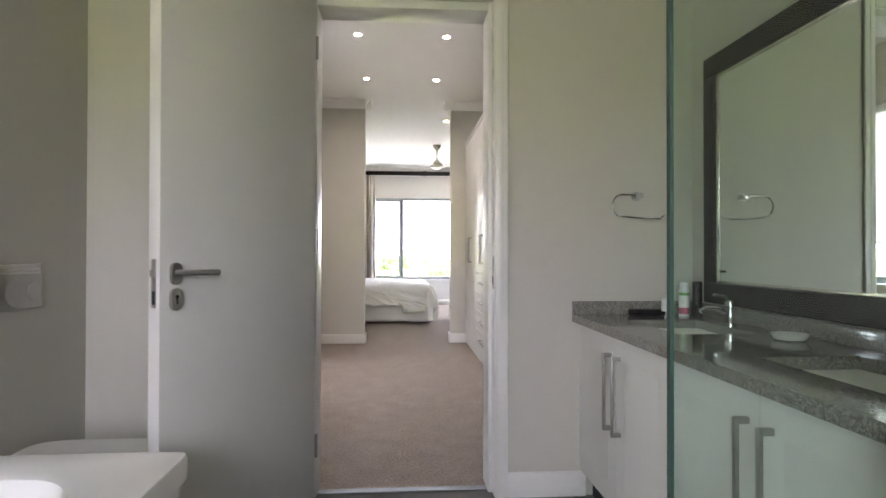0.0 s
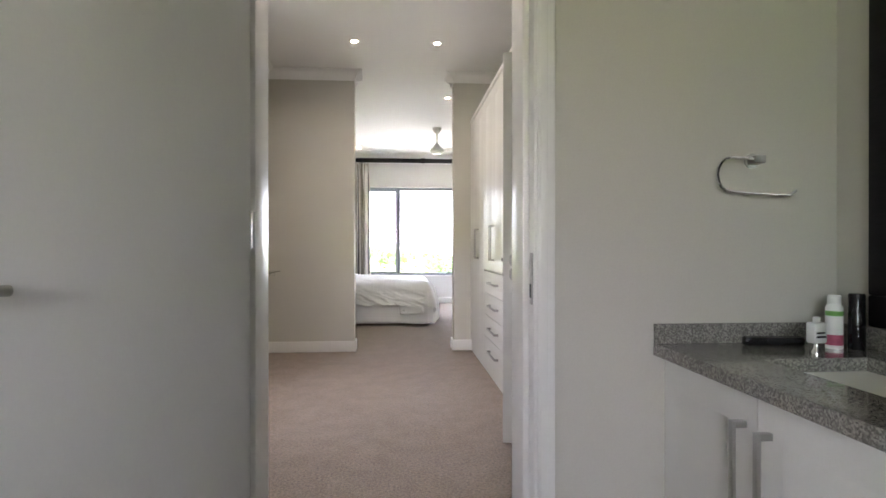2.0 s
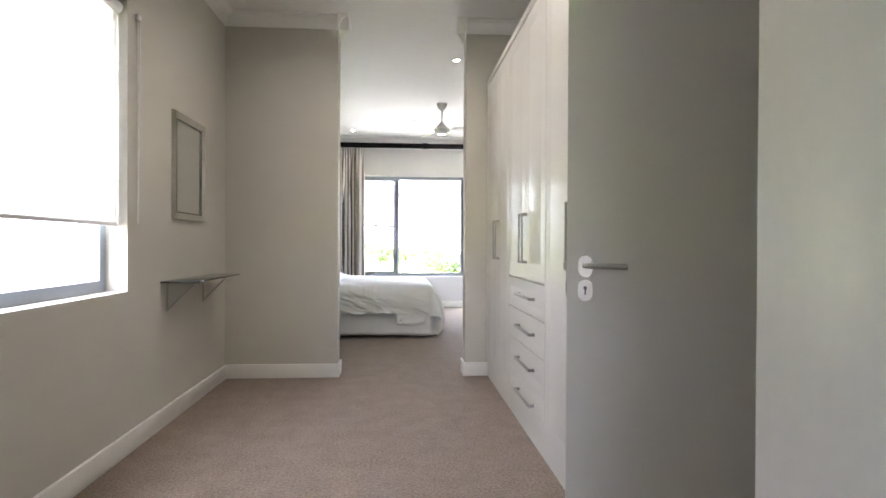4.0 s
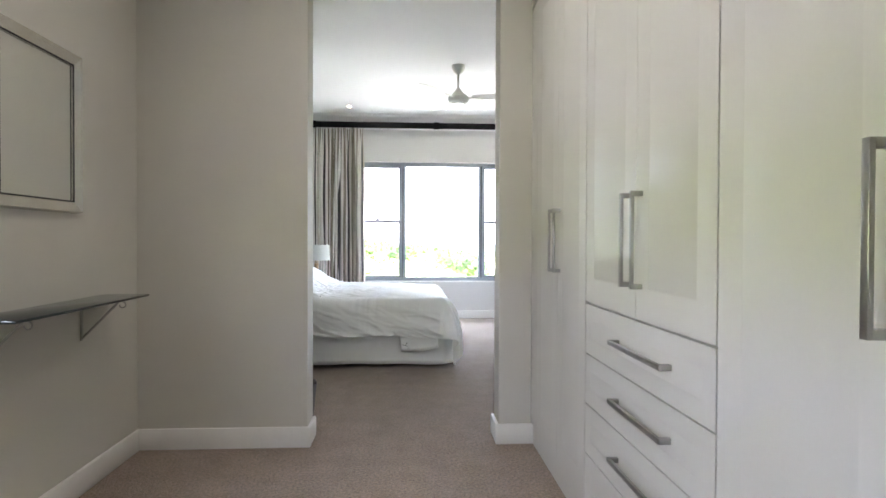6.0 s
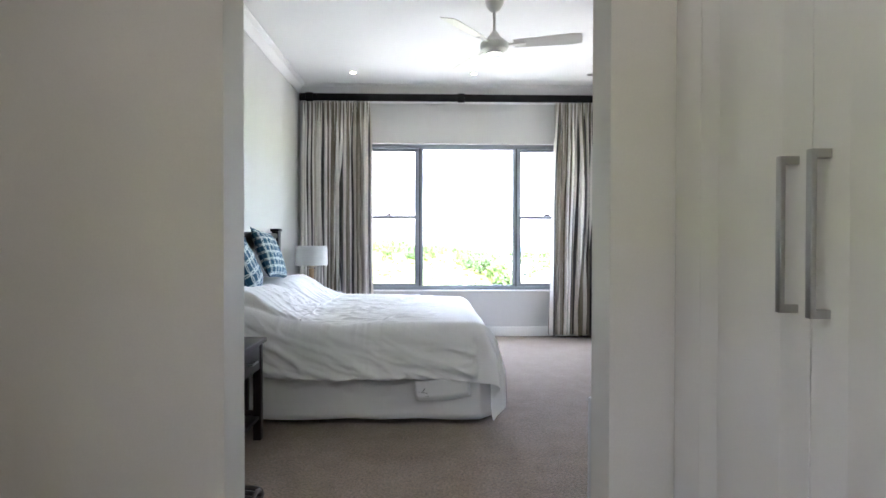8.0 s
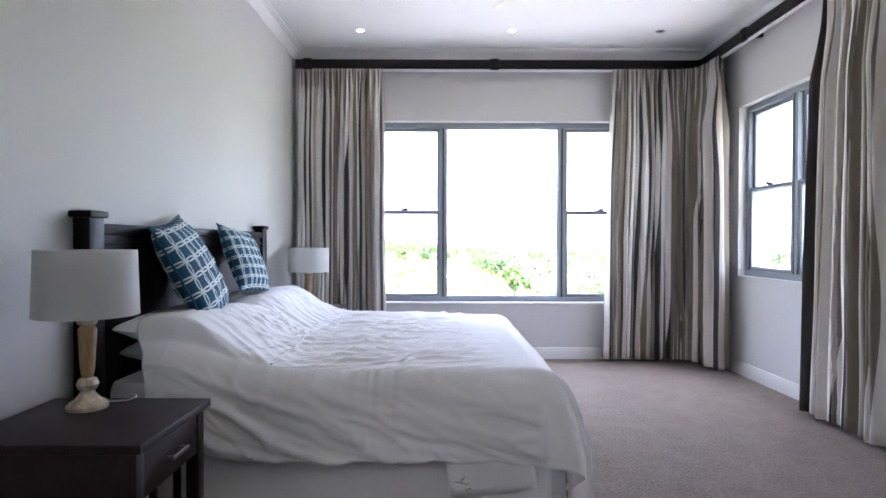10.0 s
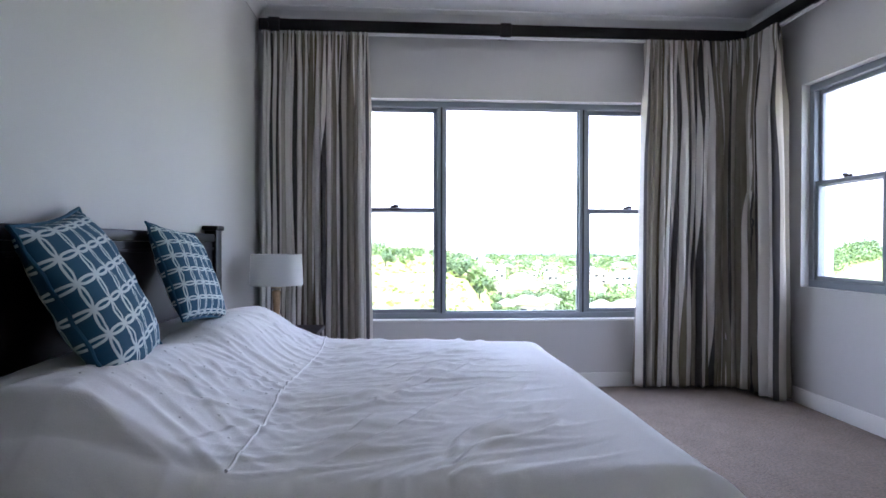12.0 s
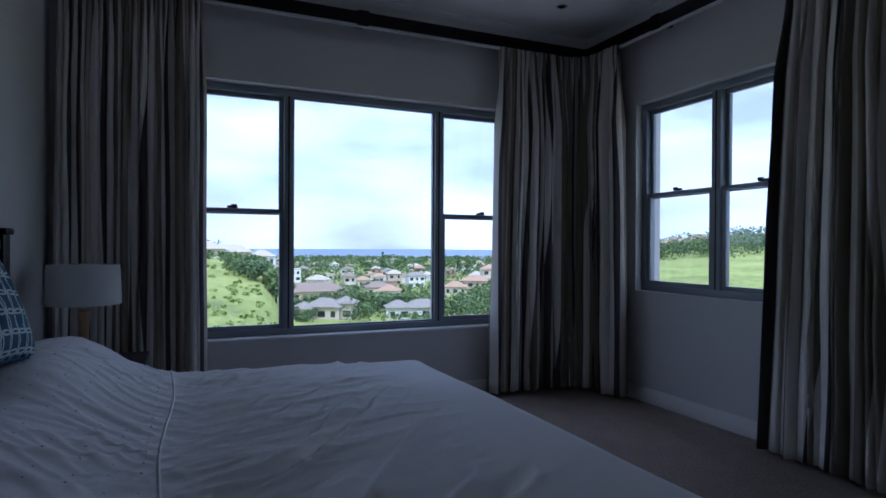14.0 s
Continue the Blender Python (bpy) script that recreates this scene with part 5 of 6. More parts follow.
# ---- cushions ----
def chain_cloth():
    """Teal cloth printed with pale interlocking links."""
    m = material("teal_link_print", (0.02, 0.1, 0.15), 0.85)
    n, l = m.node_tree.nodes, m.node_tree.links
    uv = n.new("ShaderNodeUVMap")

    def op(kind, a, b=None):
        q = n.new("ShaderNodeMath")
        q.operation = kind
        for k, v in enumerate((a, b)):
            if v is None:
                continue
            if isinstance(v, (int, float)):
                q.inputs[k].default_value = v
            else:
                l.new(v, q.inputs[k])
        return q.outputs[0]
    s = n.new("ShaderNodeSeparateXYZ")
    l.new(uv.outputs[0], s.inputs[0])
    N = 6.8
    masks = []
    for ox, oy in ((0.0, 0.0), (0.5, 0.0), (0.0, 0.5), (0.5, 0.5)):
        fx = op("ABSOLUTE", op("SUBTRACT", op("FRACT", op("ADD", op("MULTIPLY", s.outputs[0], N / 2), ox)), 0.5))
        fy = op("ABSOLUTE", op("SUBTRACT", op("FRACT", op("ADD", op("MULTIPLY", s.outputs[1], N / 2), oy)), 0.5))
        px, py = op("POWER", op("DIVIDE", fx, 0.33), 2.7), op("POWER", op("DIVIDE", fy, 0.33), 2.7)
        d = op("POWER", op("ADD", px, py), 1 / 2.7)
        masks.append(op("LESS_THAN", op("ABSOLUTE", op("SUBTRACT", d, 0.92)), 0.08))
    both = op("MAXIMUM", op("MAXIMUM", masks[0], masks[1]), op("MAXIMUM", masks[2], masks[3]))
    x = n.new("ShaderNodeMix")
    x.data_type = "RGBA"
    x.inputs[6].default_value, x.inputs[7].default_value = (0.010, 0.075, 0.135, 1), (0.56, 0.64, 0.63, 1)
    l.new(both, x.inputs[0])
    l.new(x.outputs[2], n["Principled BSDF"].inputs["Base Color"])
    return m


CHAIN = chain_cloth()


def cushion(x, y, z, lean, rz, spin, seed, size=1.0):
    c = thing("cushion", "teal scatter cushion printed with pale interlocking links, leaning on the headboard", "cushion", (x, y, z), group="scatter cushions")
    c.matrix_world = pose(x, y, z, 0, 0, rz) @ pose(0, 0, 0, 0, lean, 0) @ pose(0, 0, 0, 0, 0, spin) @ Matrix.Scale(size, 4)
    bm = pillow_mesh(0.47, 0.47, 0.15, seed, 0.5)
    part("cover", bm, CHAIN, c, smooth=80)
    bm = bmesh.new()
    pts, n = [], 60
    for i in range(n):
        t = i / n * 4
        k, f = int(t), t - int(t)
        a, b = [((-1, -1), (1, -1)), ((1, -1), (1, 1)), ((1, 1), (-1, 1)), ((-1, 1), (-1, -1))][k]
        u, v = a[0] + (b[0] - a[0]) * f, a[1] + (b[1] - a[1]) * f
        pu = 1 - 0.07 * (1 - v * v) * abs(u) ** 3
        pv = 1 - 0.07 * (1 - u * u) * abs(v) ** 3
        pts.append((u * 0.238 * pu, v * 0.238 * pv, 0.003 * math.sin(i * 2.1)))
    tube(bm, pts, 0.0055, 7, closed=True)
    part("piping", bm, CHAIN, c)


cushion(-1.40, 10.03, 1.0, 64, 8, 9, 5, 1.15)
cushion(-1.40, 10.79, 1.03, 67, -3, -6, 8, 0.91)


# ---- bedside tables ----
def nightstand(x, y, label):
    ns = thing("nightstand", label, "nightstand", (x, y, 0), group="nightstands")
    W, D, H = 0.46, 0.535, 0.585
    part("top", boxes((0, D + 0.02, -W / 2 - 0.015, W / 2 + 0.015, H - 0.028, H), bevel=0.005), DARKWOOD, ns)
    for lx in (0.012, D - 0.045):
        for ly in (-W / 2, W / 2 - 0.045):
            part("leg", boxes((lx, lx + 0.045, ly, ly + 0.045, 0, H - 0.0285), bevel=0.003), DARKWOOD, ns)
    part("back_panel", boxes((0.02, 0.035, -W / 2 + 0.046, W / 2 - 0.046, 0.14, H - 0.03)), DARKWOOD, ns)
    for s in (-1, 1):
        yy = s * (W / 2 - 0.012)
        part("side_rail", boxes((0.058, D - 0.046, yy - 0.01, yy + 0.01, H - 0.19, H - 0.029), bevel=0.002), DARKWOOD, ns)
        part("lower_rail", boxes((0.058, D - 0.046, yy - 0.01, yy + 0.01, 0.12, 0.165), bevel=0.002), DARKWOOD, ns)
        for k in range(5):
            xx = 0.105 + k * 0.085
            part("slat", boxes((xx - 0.013, xx + 0.013, yy - 0.006, yy + 0.006, 0.1655, H - 0.1905), bevel=0.002), DARKWOOD, ns)
    part("shelf", boxes((0.036, D - 0.01, -W / 2 + 0.024, W / 2 - 0.024, 0.12, 0.138), bevel=0.002), DARKWOOD, ns)
    part("drawer_box", boxes((0.036, D - 0.03, -W / 2 + 0.024, W / 2 - 0.024, H - 0.18, H - 0.03)), DARKWOOD, ns)
    dr = part("drawer", boxes((D - 0.029, D - 0.004, -W / 2 + 0.048, W / 2 - 0.048, H - 0.175, H - 0.036), bevel=0.003), DARKWOOD, ns)
    bm = bmesh.new()
    box(bm, D + 0.018, D + 0.026, -0.055, 0.055, H - 0.112, H - 0.1, bevel=0.002)
    for s in (-0.045, 0.045):
        box(bm, D - 0.0045, D + 0.019, s - 0.005, s + 0.005, H - 0.11, H - 0.102, bevel=0.001)
    part("handle", bm, STEEL, dr, "brushed steel drawer handle")
    return ns


nightstand(-1.555, 8.985, "dark wooden nightstand with a drawer and slatted sides")
nightstand(-1.58, 12.15, "dark wooden nightstand on the window side of the bed")

WASHED = material("whitewashed_carved_wood", (0.56, 0.46, 0.32), 0.6, grain=0.35, scale=45, stain=0.2, stain_scale=14, bump=0.5, bump_scale=60, stretch=(1, 1, 0.4))
TANWOOD = material("tan_turned_wood", (0.40, 0.26, 0.13), 0.5, grain=0.2, scale=30, stretch=(6, 6, 1), stain=0.1, stain_scale=8)


def shade_cloth():
    m = material("white_linen_lampshade", (0.72, 0.72, 0.70), 0.85, grain=0.03, scale=300, bump=0.1, bump_scale=300)
    n, l = m.node_tree.nodes, m.node_tree.links
    tr = n.new("ShaderNodeBsdfTranslucent")
    tr.inputs[0].default_value = (0.75, 0.74, 0.7, 1)
    mx = n.new("ShaderNodeMixShader")
    mx.inputs[0].default_value = 0.3
    l.new(n["Principled BSDF"].outputs[0], mx.inputs[1]), l.new(tr.outputs[0], mx.inputs[2])
    l.new(mx.outputs[0], n["Material Output"].inputs["Surface"])
    return m


SHADE = shade_cloth()


def table_lamp(x, y, label, size=1.0, wide=1.0):
    lp = thing("table_lamp", label, "lamp", (x, y, 0.585), group="bedside lamps")
    lp.scale = (1, 1, size)
    bm = bmesh.new()
    lathe(bm, [(0.001, 0), (0.062, 0.0005), (0.064, 0.012), (0.055, 0.022), (0.04, 0.03), (0.024, 0.05), (0.02, 0.058)], 32)
    part("foot", bm, WASHED, lp, "whitewashed carved foot")
    for z in (0.078, 0.285):
        bm = bmesh.new()
        lathe(bm, [(0.012, z - 0.024), (0.028, z - 0.016), (0.035, z), (0.028, z + 0.016), (0.012, z + 0.024)], 24)
        part("carved_ball", bm, WASHED, lp, "whitewashed carved ball")
    bm = bmesh.new()
    lathe(bm, [(0.017, 0.1), (0.022, 0.13), (0.026, 0.2), (0.029, 0.252), (0.022, 0.262)], 28)
    part("stem", bm, TANWOOD, lp, "tan turned stem")
    bm = bmesh.new()
    rod(bm, (0, 0, 0.305), (0, 0, 0.39), 0.009)
    lathe(bm, [(0.018, 0.34), (0.018, 0.385), (0.001, 0.386)], 16)
    part("lamp_holder", bm, WHITEPL, lp)
    bm = bmesh.new()
    lathe(bm, [(q * wide, z) for q, z in ((0.176, 0.297), (0.168, 0.505), (0.166, 0.505), (0.174, 0.297), (0.176, 0.297))], 56)
    for v in [f for f in bm.faces if len(f.verts) > 4]:
        bm.faces.remove(v)
    shade = part("shade", bm, SHADE, lp, "white linen drum shade")
    bm = bmesh.new()
    for k in range(3):
        t = 2 * math.pi * k / 3
        rod(bm, (0, 0, 0.388), (0.17 * wide * math.cos(t), 0.17 * wide * math.sin(t), 0.45), 0.0018, n=6)
    part("spider", bm, STEEL, shade)
    bm = bmesh.new()
    tube(bm, [(0.05 + 0.045 * math.sin(q * math.pi / 14), 0.02 + 0.018 * q - 0.0005 * q * q, 0.012 * max(0, 1 - q / 4) + 0.0032) for q in range(15)], 0.0026, 8)
    part("cord", bm, WHITEPL, lp, "white lamp cord")


table_lamp(-1.362, 9.10, "bedside lamp with a turned pale wooden base and white drum shade", 1.05, 0.9)
table_lamp(-1.325, 12.2, "bedside lamp by the curtain, turned pale wooden base, white shade", 1.0)

# ---- small things by the opening ----
WICKER = material("dark_woven_wicker", (0.035, 0.022, 0.017), 0.55, grain=0.3, scale=60)
bk = thing("wicker_basket", "dark woven wicker basket on the carpet behind the wall", "basket", (-0.83, 7.83, 0))
bm = bmesh.new()
for k in range(13):
    z, s = 0.008 + k * 0.019, 1 + 0.012 * k
    pts = []
    for i in range(56):
        t = 2 * math.pi * i / 56
        c, q = math.cos(t), math.sin(t)
        wv = 0.004 * math.sin(i * math.pi + k * math.pi)
        pts.append(((0.15 + wv) * s * math.copysign(abs(c) ** 0.45, c), (0.12 + wv) * s * math.copysign(abs(q) ** 0.45, q), z))
    tube(bm, pts, 0.009, 6, closed=True)
part("weave", bm, WICKER, bk)
part("bottom", boxes((-0.14, 0.14, -0.11, 0.11, 0.0, 0.012), bevel=0.003), WICKER, bk)
for s in (-1, 1):
    bm = bmesh.new()
    tube(bm, [(s * 0.172, 0.05 * math.cos(t), 0.245 + 0.03 * math.sin(t)) for t in [math.pi * q / 8 for q in range(9)]], 0.008, 8)
    part("handle", bm, WICKER, bk)
heater = thing("panel_heater", "slim pale grey panel standing on the carpet by the opening", "panel heater", (0.715, 7.74, 0))
PALEGREY = material("pale_grey_enamel", (0.55, 0.55, 0.54), 0.4, stain=0.03, stain_scale=5)
part("panel", boxes((-0.25, 0.28, -0.02, 0.02, 0.02, 0.62), bevel=0.008), PALEGREY, heater)
for s in (-0.2, 0.2):
    part("foot", boxes((s - 0.02, s + 0.02, -0.08, 0.08, 0.0, 0.0198), bevel=0.004), PALEGREY, heater)
# ---- outside: hills, town, sea ----
OX, OY = 0.0, 13.0
RADII = [0, 22, 45, 85, 115, 170, 260, 420, 800, 1300, 1500, 4800]
PROFILES = {                    # heights of the land by compass angle to the right of straight ahead
    -40: [-4, -4.0, -3.4, -1.0, 0.5, 2.0, 1.0, -8, -23, -26, -32, -34],
    1: [-4, -4.2, -3.9, -2.6, -2.4, -2.6, -4, -14, -23, -26, -32, -34],
    6: [-4, -4.6, -4.8, -4.0, -3.9, -4.6, -7, -16, -23, -26, -32, -34],
    10: [-4, -5.6, -8.6, -13, -16, -17.3, -18, -20, -23, -26, -32, -34],
    24: [-4, -6.0, -9.6, -14, -17, -18, -18.5, -20, -23, -26, -32, -34],
    34: [-4, -5.0, -6.5, -8.5, -10, -10.5, -12, -16, -22, -26, -32, -34],
    42: [-4, -3.4, -2.2, -2.2, -2.2, -2.2, -0.8, -0.5, -10, -22, -32, -34],
    52: [-4, -3.4, -2.2, -1.8, -1.4, -0.4, 3.0, 3.2, -7, -22, -32, -34],
    90: [-4, -3.4, -2.4, -1.0, 1.0, 4.0, 8.0, 8.0, -5, -22, -32, -34],
}
BEARINGS = sorted(PROFILES)


def land(az, r):
    """Height of the ground at an angle (degrees, clockwise from ahead) and a distance."""
    az = (az + 180) % 360 - 180
    if az < BEARINGS[0] or az > BEARINGS[-1]:
        span = BEARINGS[0] + 360 - BEARINGS[-1]
        f = ((az - BEARINGS[-1]) % 360) / span
        a, b = PROFILES[BEARINGS[-1]], PROFILES[BEARINGS[0]]
    else:
        k = max(i for i in range(len(BEARINGS)) if BEARINGS[i] <= az)
        k = min(k, len(BEARINGS) - 2)
        f = (az - BEARINGS[k]) / (BEARINGS[k + 1] - BEARINGS[k])
        a, b = PROFILES[BEARINGS[k]], PROFILES[BEARINGS[k + 1]]
    f = f * f * (3 - 2 * f)
    z = np.interp(r, RADII, [p + (q - p) * f for p, q in zip(a, b)])
    if r > 25:
        x, y = r * math.sin(radians(az)), r * math.cos(radians(az))
        z += min(1.0, (r - 25) / 60) * (0.5 * noise.noise(Vector((x / 17, y / 17, 0))) + 0.9 * noise.noise(Vector((x / 60, y / 60, 5))))
    return float(z)


def spot(az, r):
    return OX + r * math.sin(radians(az)), OY + r * math.cos(radians(az)), land(az, r)


def meadow():
    m = material("rough_summer_grass", (0.15, 0.23, 0.04), 0.95)
    n, l = m.node_tree.nodes, m.node_tree.links
    tc = n.new("ShaderNodeTexCoord")
    r = n.new("ShaderNodeValToRGB")
    e = r.color_ramp.elements
    e[0].position, e[0].color = 0.34, (0.12, 0.15, 0.035, 1)
    e[1].position, e[1].color = 0.70, (0.44, 0.46, 0.15, 1)
    k = e.new(0.5)
    k.color = (0.28, 0.34, 0.075, 1)
    big, fine = n.new("ShaderNodeTexNoise"), n.new("ShaderNodeTexNoise")
    big.inputs["Scale"].default_value, big.inputs["Detail"].default_value = 0.09, 6
    fine.inputs["Scale"].default_value, fine.inputs["Detail"].default_value = 1.3, 8
    x = n.new("ShaderNodeMix")
    x.data_type = "FLOAT"
    x.inputs[0].default_value = 0.5
    bp = n.new("ShaderNodeBump")
    bp.inputs["Strength"].default_value, bp.inputs["Distance"].default_value = 1.0, 0.5
    for t in (big, fine):
        l.new(tc.outputs["Object"], t.inputs["Vector"])
    l.new(big.outputs["Fac"], x.inputs[2]), l.new(fine.outputs["Fac"], x.inputs[3])
    l.new(x.outputs[0], r.inputs[0]), l.new(r.outputs[0], n["Principled BSDF"].inputs["Base Color"])
    l.new(fine.outputs["Fac"], bp.inputs["Height"]), l.new(bp.outputs[0], n["Principled BSDF"].inputs["Normal"])
    return m


bm = bmesh.new()
steps = [0.5] + [8 * 1.09 ** k for k in range(74)]
angles = [-180 + 2.0 * k for k in range(60)] + [-60 + 0.8 * k for k in range(200)] + [100 + 2.0 * k for k in range(40)]
rings = [[bm.verts.new((OX + r * math.sin(radians(a)), OY + r * math.cos(radians(a)), land(a, r))) for a in angles] for r in steps]
for p, q in zip(rings, rings[1:]):
    for k in range(len(angles)):
        j = (k + 1) % len(angles)
        bm.faces.new((p[k], p[j], q[j], q[k]))
ground = structure("ground", bm, [meadow(), material("pale_bounce_ground", (0.42, 0.39, 0.34), 0.95, grain=0.2, scale=6, stain=0.2, stain_scale=0.4)], "green grassy hillside falling to a wooded valley", "ground", smooth=60)
for f in ground.data.polygons:      # pale unseen ground round the house, added to bounce light indoors
    if math.hypot(f.center.x - OX, f.center.y - OY) < 31:
        f.material_index = 1
SEA = material("distant_sea", (0.06, 0.13, 0.19), 0.35, stain=0.08, stain_scale=0.004, bump=0.3, bump_scale=0.08)
bm = bmesh.new()
n = 96
a = [bm.verts.new((900 * math.sin(2 * math.pi * k / n), OY + 900 * math.cos(2 * math.pi * k / n), -27)) for k in range(n)]
b = [bm.verts.new((4900 * math.sin(2 * math.pi * k / n), OY + 4900 * math.cos(2 * math.pi * k / n), -27)) for k in range(n)]
for k in range(n):
    bm.faces.new((a[k], a[(k + 1) % n], b[(k + 1) % n], b[k]))
structure("water", bm, SEA, "flat blue-grey sea on the horizon", "sea")


def leaf_material(name, dark, light):
    m = material(name, dark, 0.7)
    nn, l = m.node_tree.nodes, m.node_tree.links
    g = nn.new("ShaderNodeNewGeometry")
    r = nn.new("ShaderNodeValToRGB")
    r.color_ramp.elements[0].color, r.color_ramp.elements[1].color = (*dark, 1), (*light, 1)
    l.new(g.outputs["Random Per Island"], r.inputs[0])
    l.new(r.outputs[0], nn["Principled BSDF"].inputs["Base Color"])
    return m


LEAF = leaf_material("broadleaf_foliage", (0.045, 0.09, 0.022), (0.16, 0.235, 0.07))
LEAFB = leaf_material("bluish_foliage", (0.035, 0.075, 0.03), (0.12, 0.18, 0.07))
BARK = material("grey_brown_bark", (0.10, 0.075, 0.055), 0.9, grain=0.3, scale=8, bump=0.6, bump_scale=10)


def leaves(verts, faces, rnd, centre, wide, high, count, size):
    """Small tilted leaf sprays on the skin of several lobes."""
    lobes = [(Vector((rnd.uniform(-0.55, 0.55) * wide, rnd.uniform(-0.55, 0.55) * wide, rnd.uniform(-0.35, 0.45) * high)), rnd.uniform(0.35, 0.62)) for _ in range(7)]
    for _ in range(count):
        c, s = rnd.choice(lobes)
        d = Vector((rnd.gauss(0, 1), rnd.gauss(0, 1), rnd.gauss(0.25, 1))).normalized()
        p = centre + c + Vector((d.x * wide * s, d.y * wide * s, d.z * high * s * 0.8)) * rnd.uniform(0.75, 1.08)
        nrm = (d + Vector((rnd.gauss(0, 0.5), rnd.gauss(0, 0.5), rnd.gauss(0.3, 0.5)))).normalized()
        u = nrm.orthogonal().normalized()
        u.rotate(Matrix.Rotation(rnd.uniform(0, 6.28), 3, nrm))
        v = nrm.cross(u)
        k = size * rnd.uniform(0.6, 1.3)
        b0 = len(verts)
        verts += [p - u * k, p + v * k * 0.6 + nrm * k * 0.2, p + u * k, p - v * k * 0.6 - nrm * k * 0.15]
        faces.append((b0, b0 + 1, b0 + 2, b0 + 3))


def leaf_mesh(name, specs, mat, seed):
    rnd = random.Random(seed)
    verts, faces = [], []
    for centre, wide, high, count, size in specs:
        leaves(verts, faces, rnd, Vector(centre), wide, high, count, size)
    me = bpy.data.meshes.new(name)
    me.from_pydata([tuple(v) for v in verts], [], faces)
    me.materials.append(mat)
    return me


def trunk_mesh(high, seed):
    rnd = random.Random(seed)
    bm = bmesh.new()
    rod(bm, (0, 0, -0.4), (0.05 * high, 0, 0.45 * high), 0.045 * high, 0.03 * high, 8)
    for k in range(5):
        t = 6.28 * k / 5 + rnd.uniform(-0.4, 0.4)
        rod(bm, (0.04 * high, 0, (0.32 + 0.03 * k) * high), (0.28 * high * math.cos(t), 0.28 * high * math.sin(t), 0.7 * high), 0.018 * high, 0.006 * high, 6)
    return mesh_of("trunk", bm, BARK)


CROWNS = [leaf_mesh("crown", [((0, 0, 0.62), 0.48, 0.5, 620, 0.058)], (LEAF, LEAFB)[k % 2], 40 + k) for k in range(5)]
TRUNKS = [trunk_mesh(1.0, 60 + k) for k in range(3)]
rnd = random.Random(11)
TREES = [(8.6, 160, 6.5), (9.6, 150, 5.0), (11.6, 160, 6.0), (12.3, 165, 6.5), (16.4, 152, 6.5), (17.4, 160, 7.0), (18.4, 156, 5.5), (20.6, 178, 7), (11.4, 138, 4.2), (10.6, 132, 3.6),
         (25.0, 142, 7.5), (26.2, 138, 6.0), (23.8, 158, 6.5), (15.6, 172, 6), (3.4, 92, 2.6), (4.2, 88, 3.0), (4.9, 85, 3.4), (5.6, 82, 3.6), (6.3, 80, 3.8), (7.0, 78, 4.0), (5.2, 90, 3.2), (6.0, 90, 3.4), (6.8, 86, 3.8), (7.6, 80, 4.0), (0.6, 96, 2.2), (-0.2, 90, 2.2), (9.2, 128, 3.4), (10.0, 130, 3.2), (15.4, 140, 4.2), (16.2, 143, 4.6),
         (28.4, 148, 6.5), (29.8, 156, 7), (31, 150, 6.5), (-2, 88, 3.5), (-4, 90, 3.2), (14.8, 178, 6.2), (19.4, 178, 6)]
for i, (az, r, h) in enumerate(TREES):
    x, y, z = spot(az, r)
    t = thing("tree", "broad leafy green tree on the hillside", "tree", (x, y, z), rnd.uniform(0, 360), "hillside trees")
    h *= 0.95 if 3 < az < 8 else 0.9
    t.location.z -= 0.16 * h
    t.scale = (h * rnd.uniform(0.95, 1.35), h * rnd.uniform(0.95, 1.3), h)
    for nm, me in (("trunk", TRUNKS[i % 3]), ("crown", CROWNS[i % 5])):
        o = new(nm, me)
        o.parent = t
for az, r, h in ((17.9, 420, 17), (26.3, 380, 15), (25.4, 430, 13), (30.5, 360, 12)):        # tall dark conifers
    x, y, z = spot(az, r)
    t = thing("conifer_tree", "tall narrow dark conifer on the skyline", "tree", (x, y, z), 0, "skyline conifers")
    bm = bmesh.new()
    rod(bm, (0, 0, -0.5), (0, 0, h * 0.95), 0.25, 0.05, 8)
    part("trunk", bm, BARK, t)
    me = leaf_mesh("crown", [((0, 0, h * (0.3 + 0.1 * k)), 0.16 * h * (1 - 0.115 * k), 0.11 * h, 70, 0.55) for k in range(7)], LEAFB, int(r))
    o = new("crown", me)
    o.parent = t

HOUSES = []


def houses_clear(x, y, pad):
    return all((x - a) ** 2 + (y - b) ** 2 > (c + pad) ** 2 for a, b, c in HOUSES)


def paint(name, c):
    return material(name, c, 0.8, grain=0.05, scale=3, stain=0.06, stain_scale=0.5)


PLASTER = [paint("white_plaster", (0.72, 0.71, 0.68)), paint("cream_plaster", (0.58, 0.52, 0.42)), paint("sand_plaster", (0.50, 0.41, 0.31)), paint("terracotta_plaster", (0.42, 0.27, 0.19))]
ROOFS = [paint("blue_grey_roof_sheet", (0.27, 0.25, 0.215)), paint("brown_roof_tile", (0.27, 0.21, 0.165)), paint("clay_roof_tile", (0.42, 0.28, 0.18)), paint("pale_roof_tile", (0.48, 0.43, 0.34))]
DARKGLASS = material("dark_window_glass", (0.03, 0.035, 0.04), 0.1, spec=0.8)


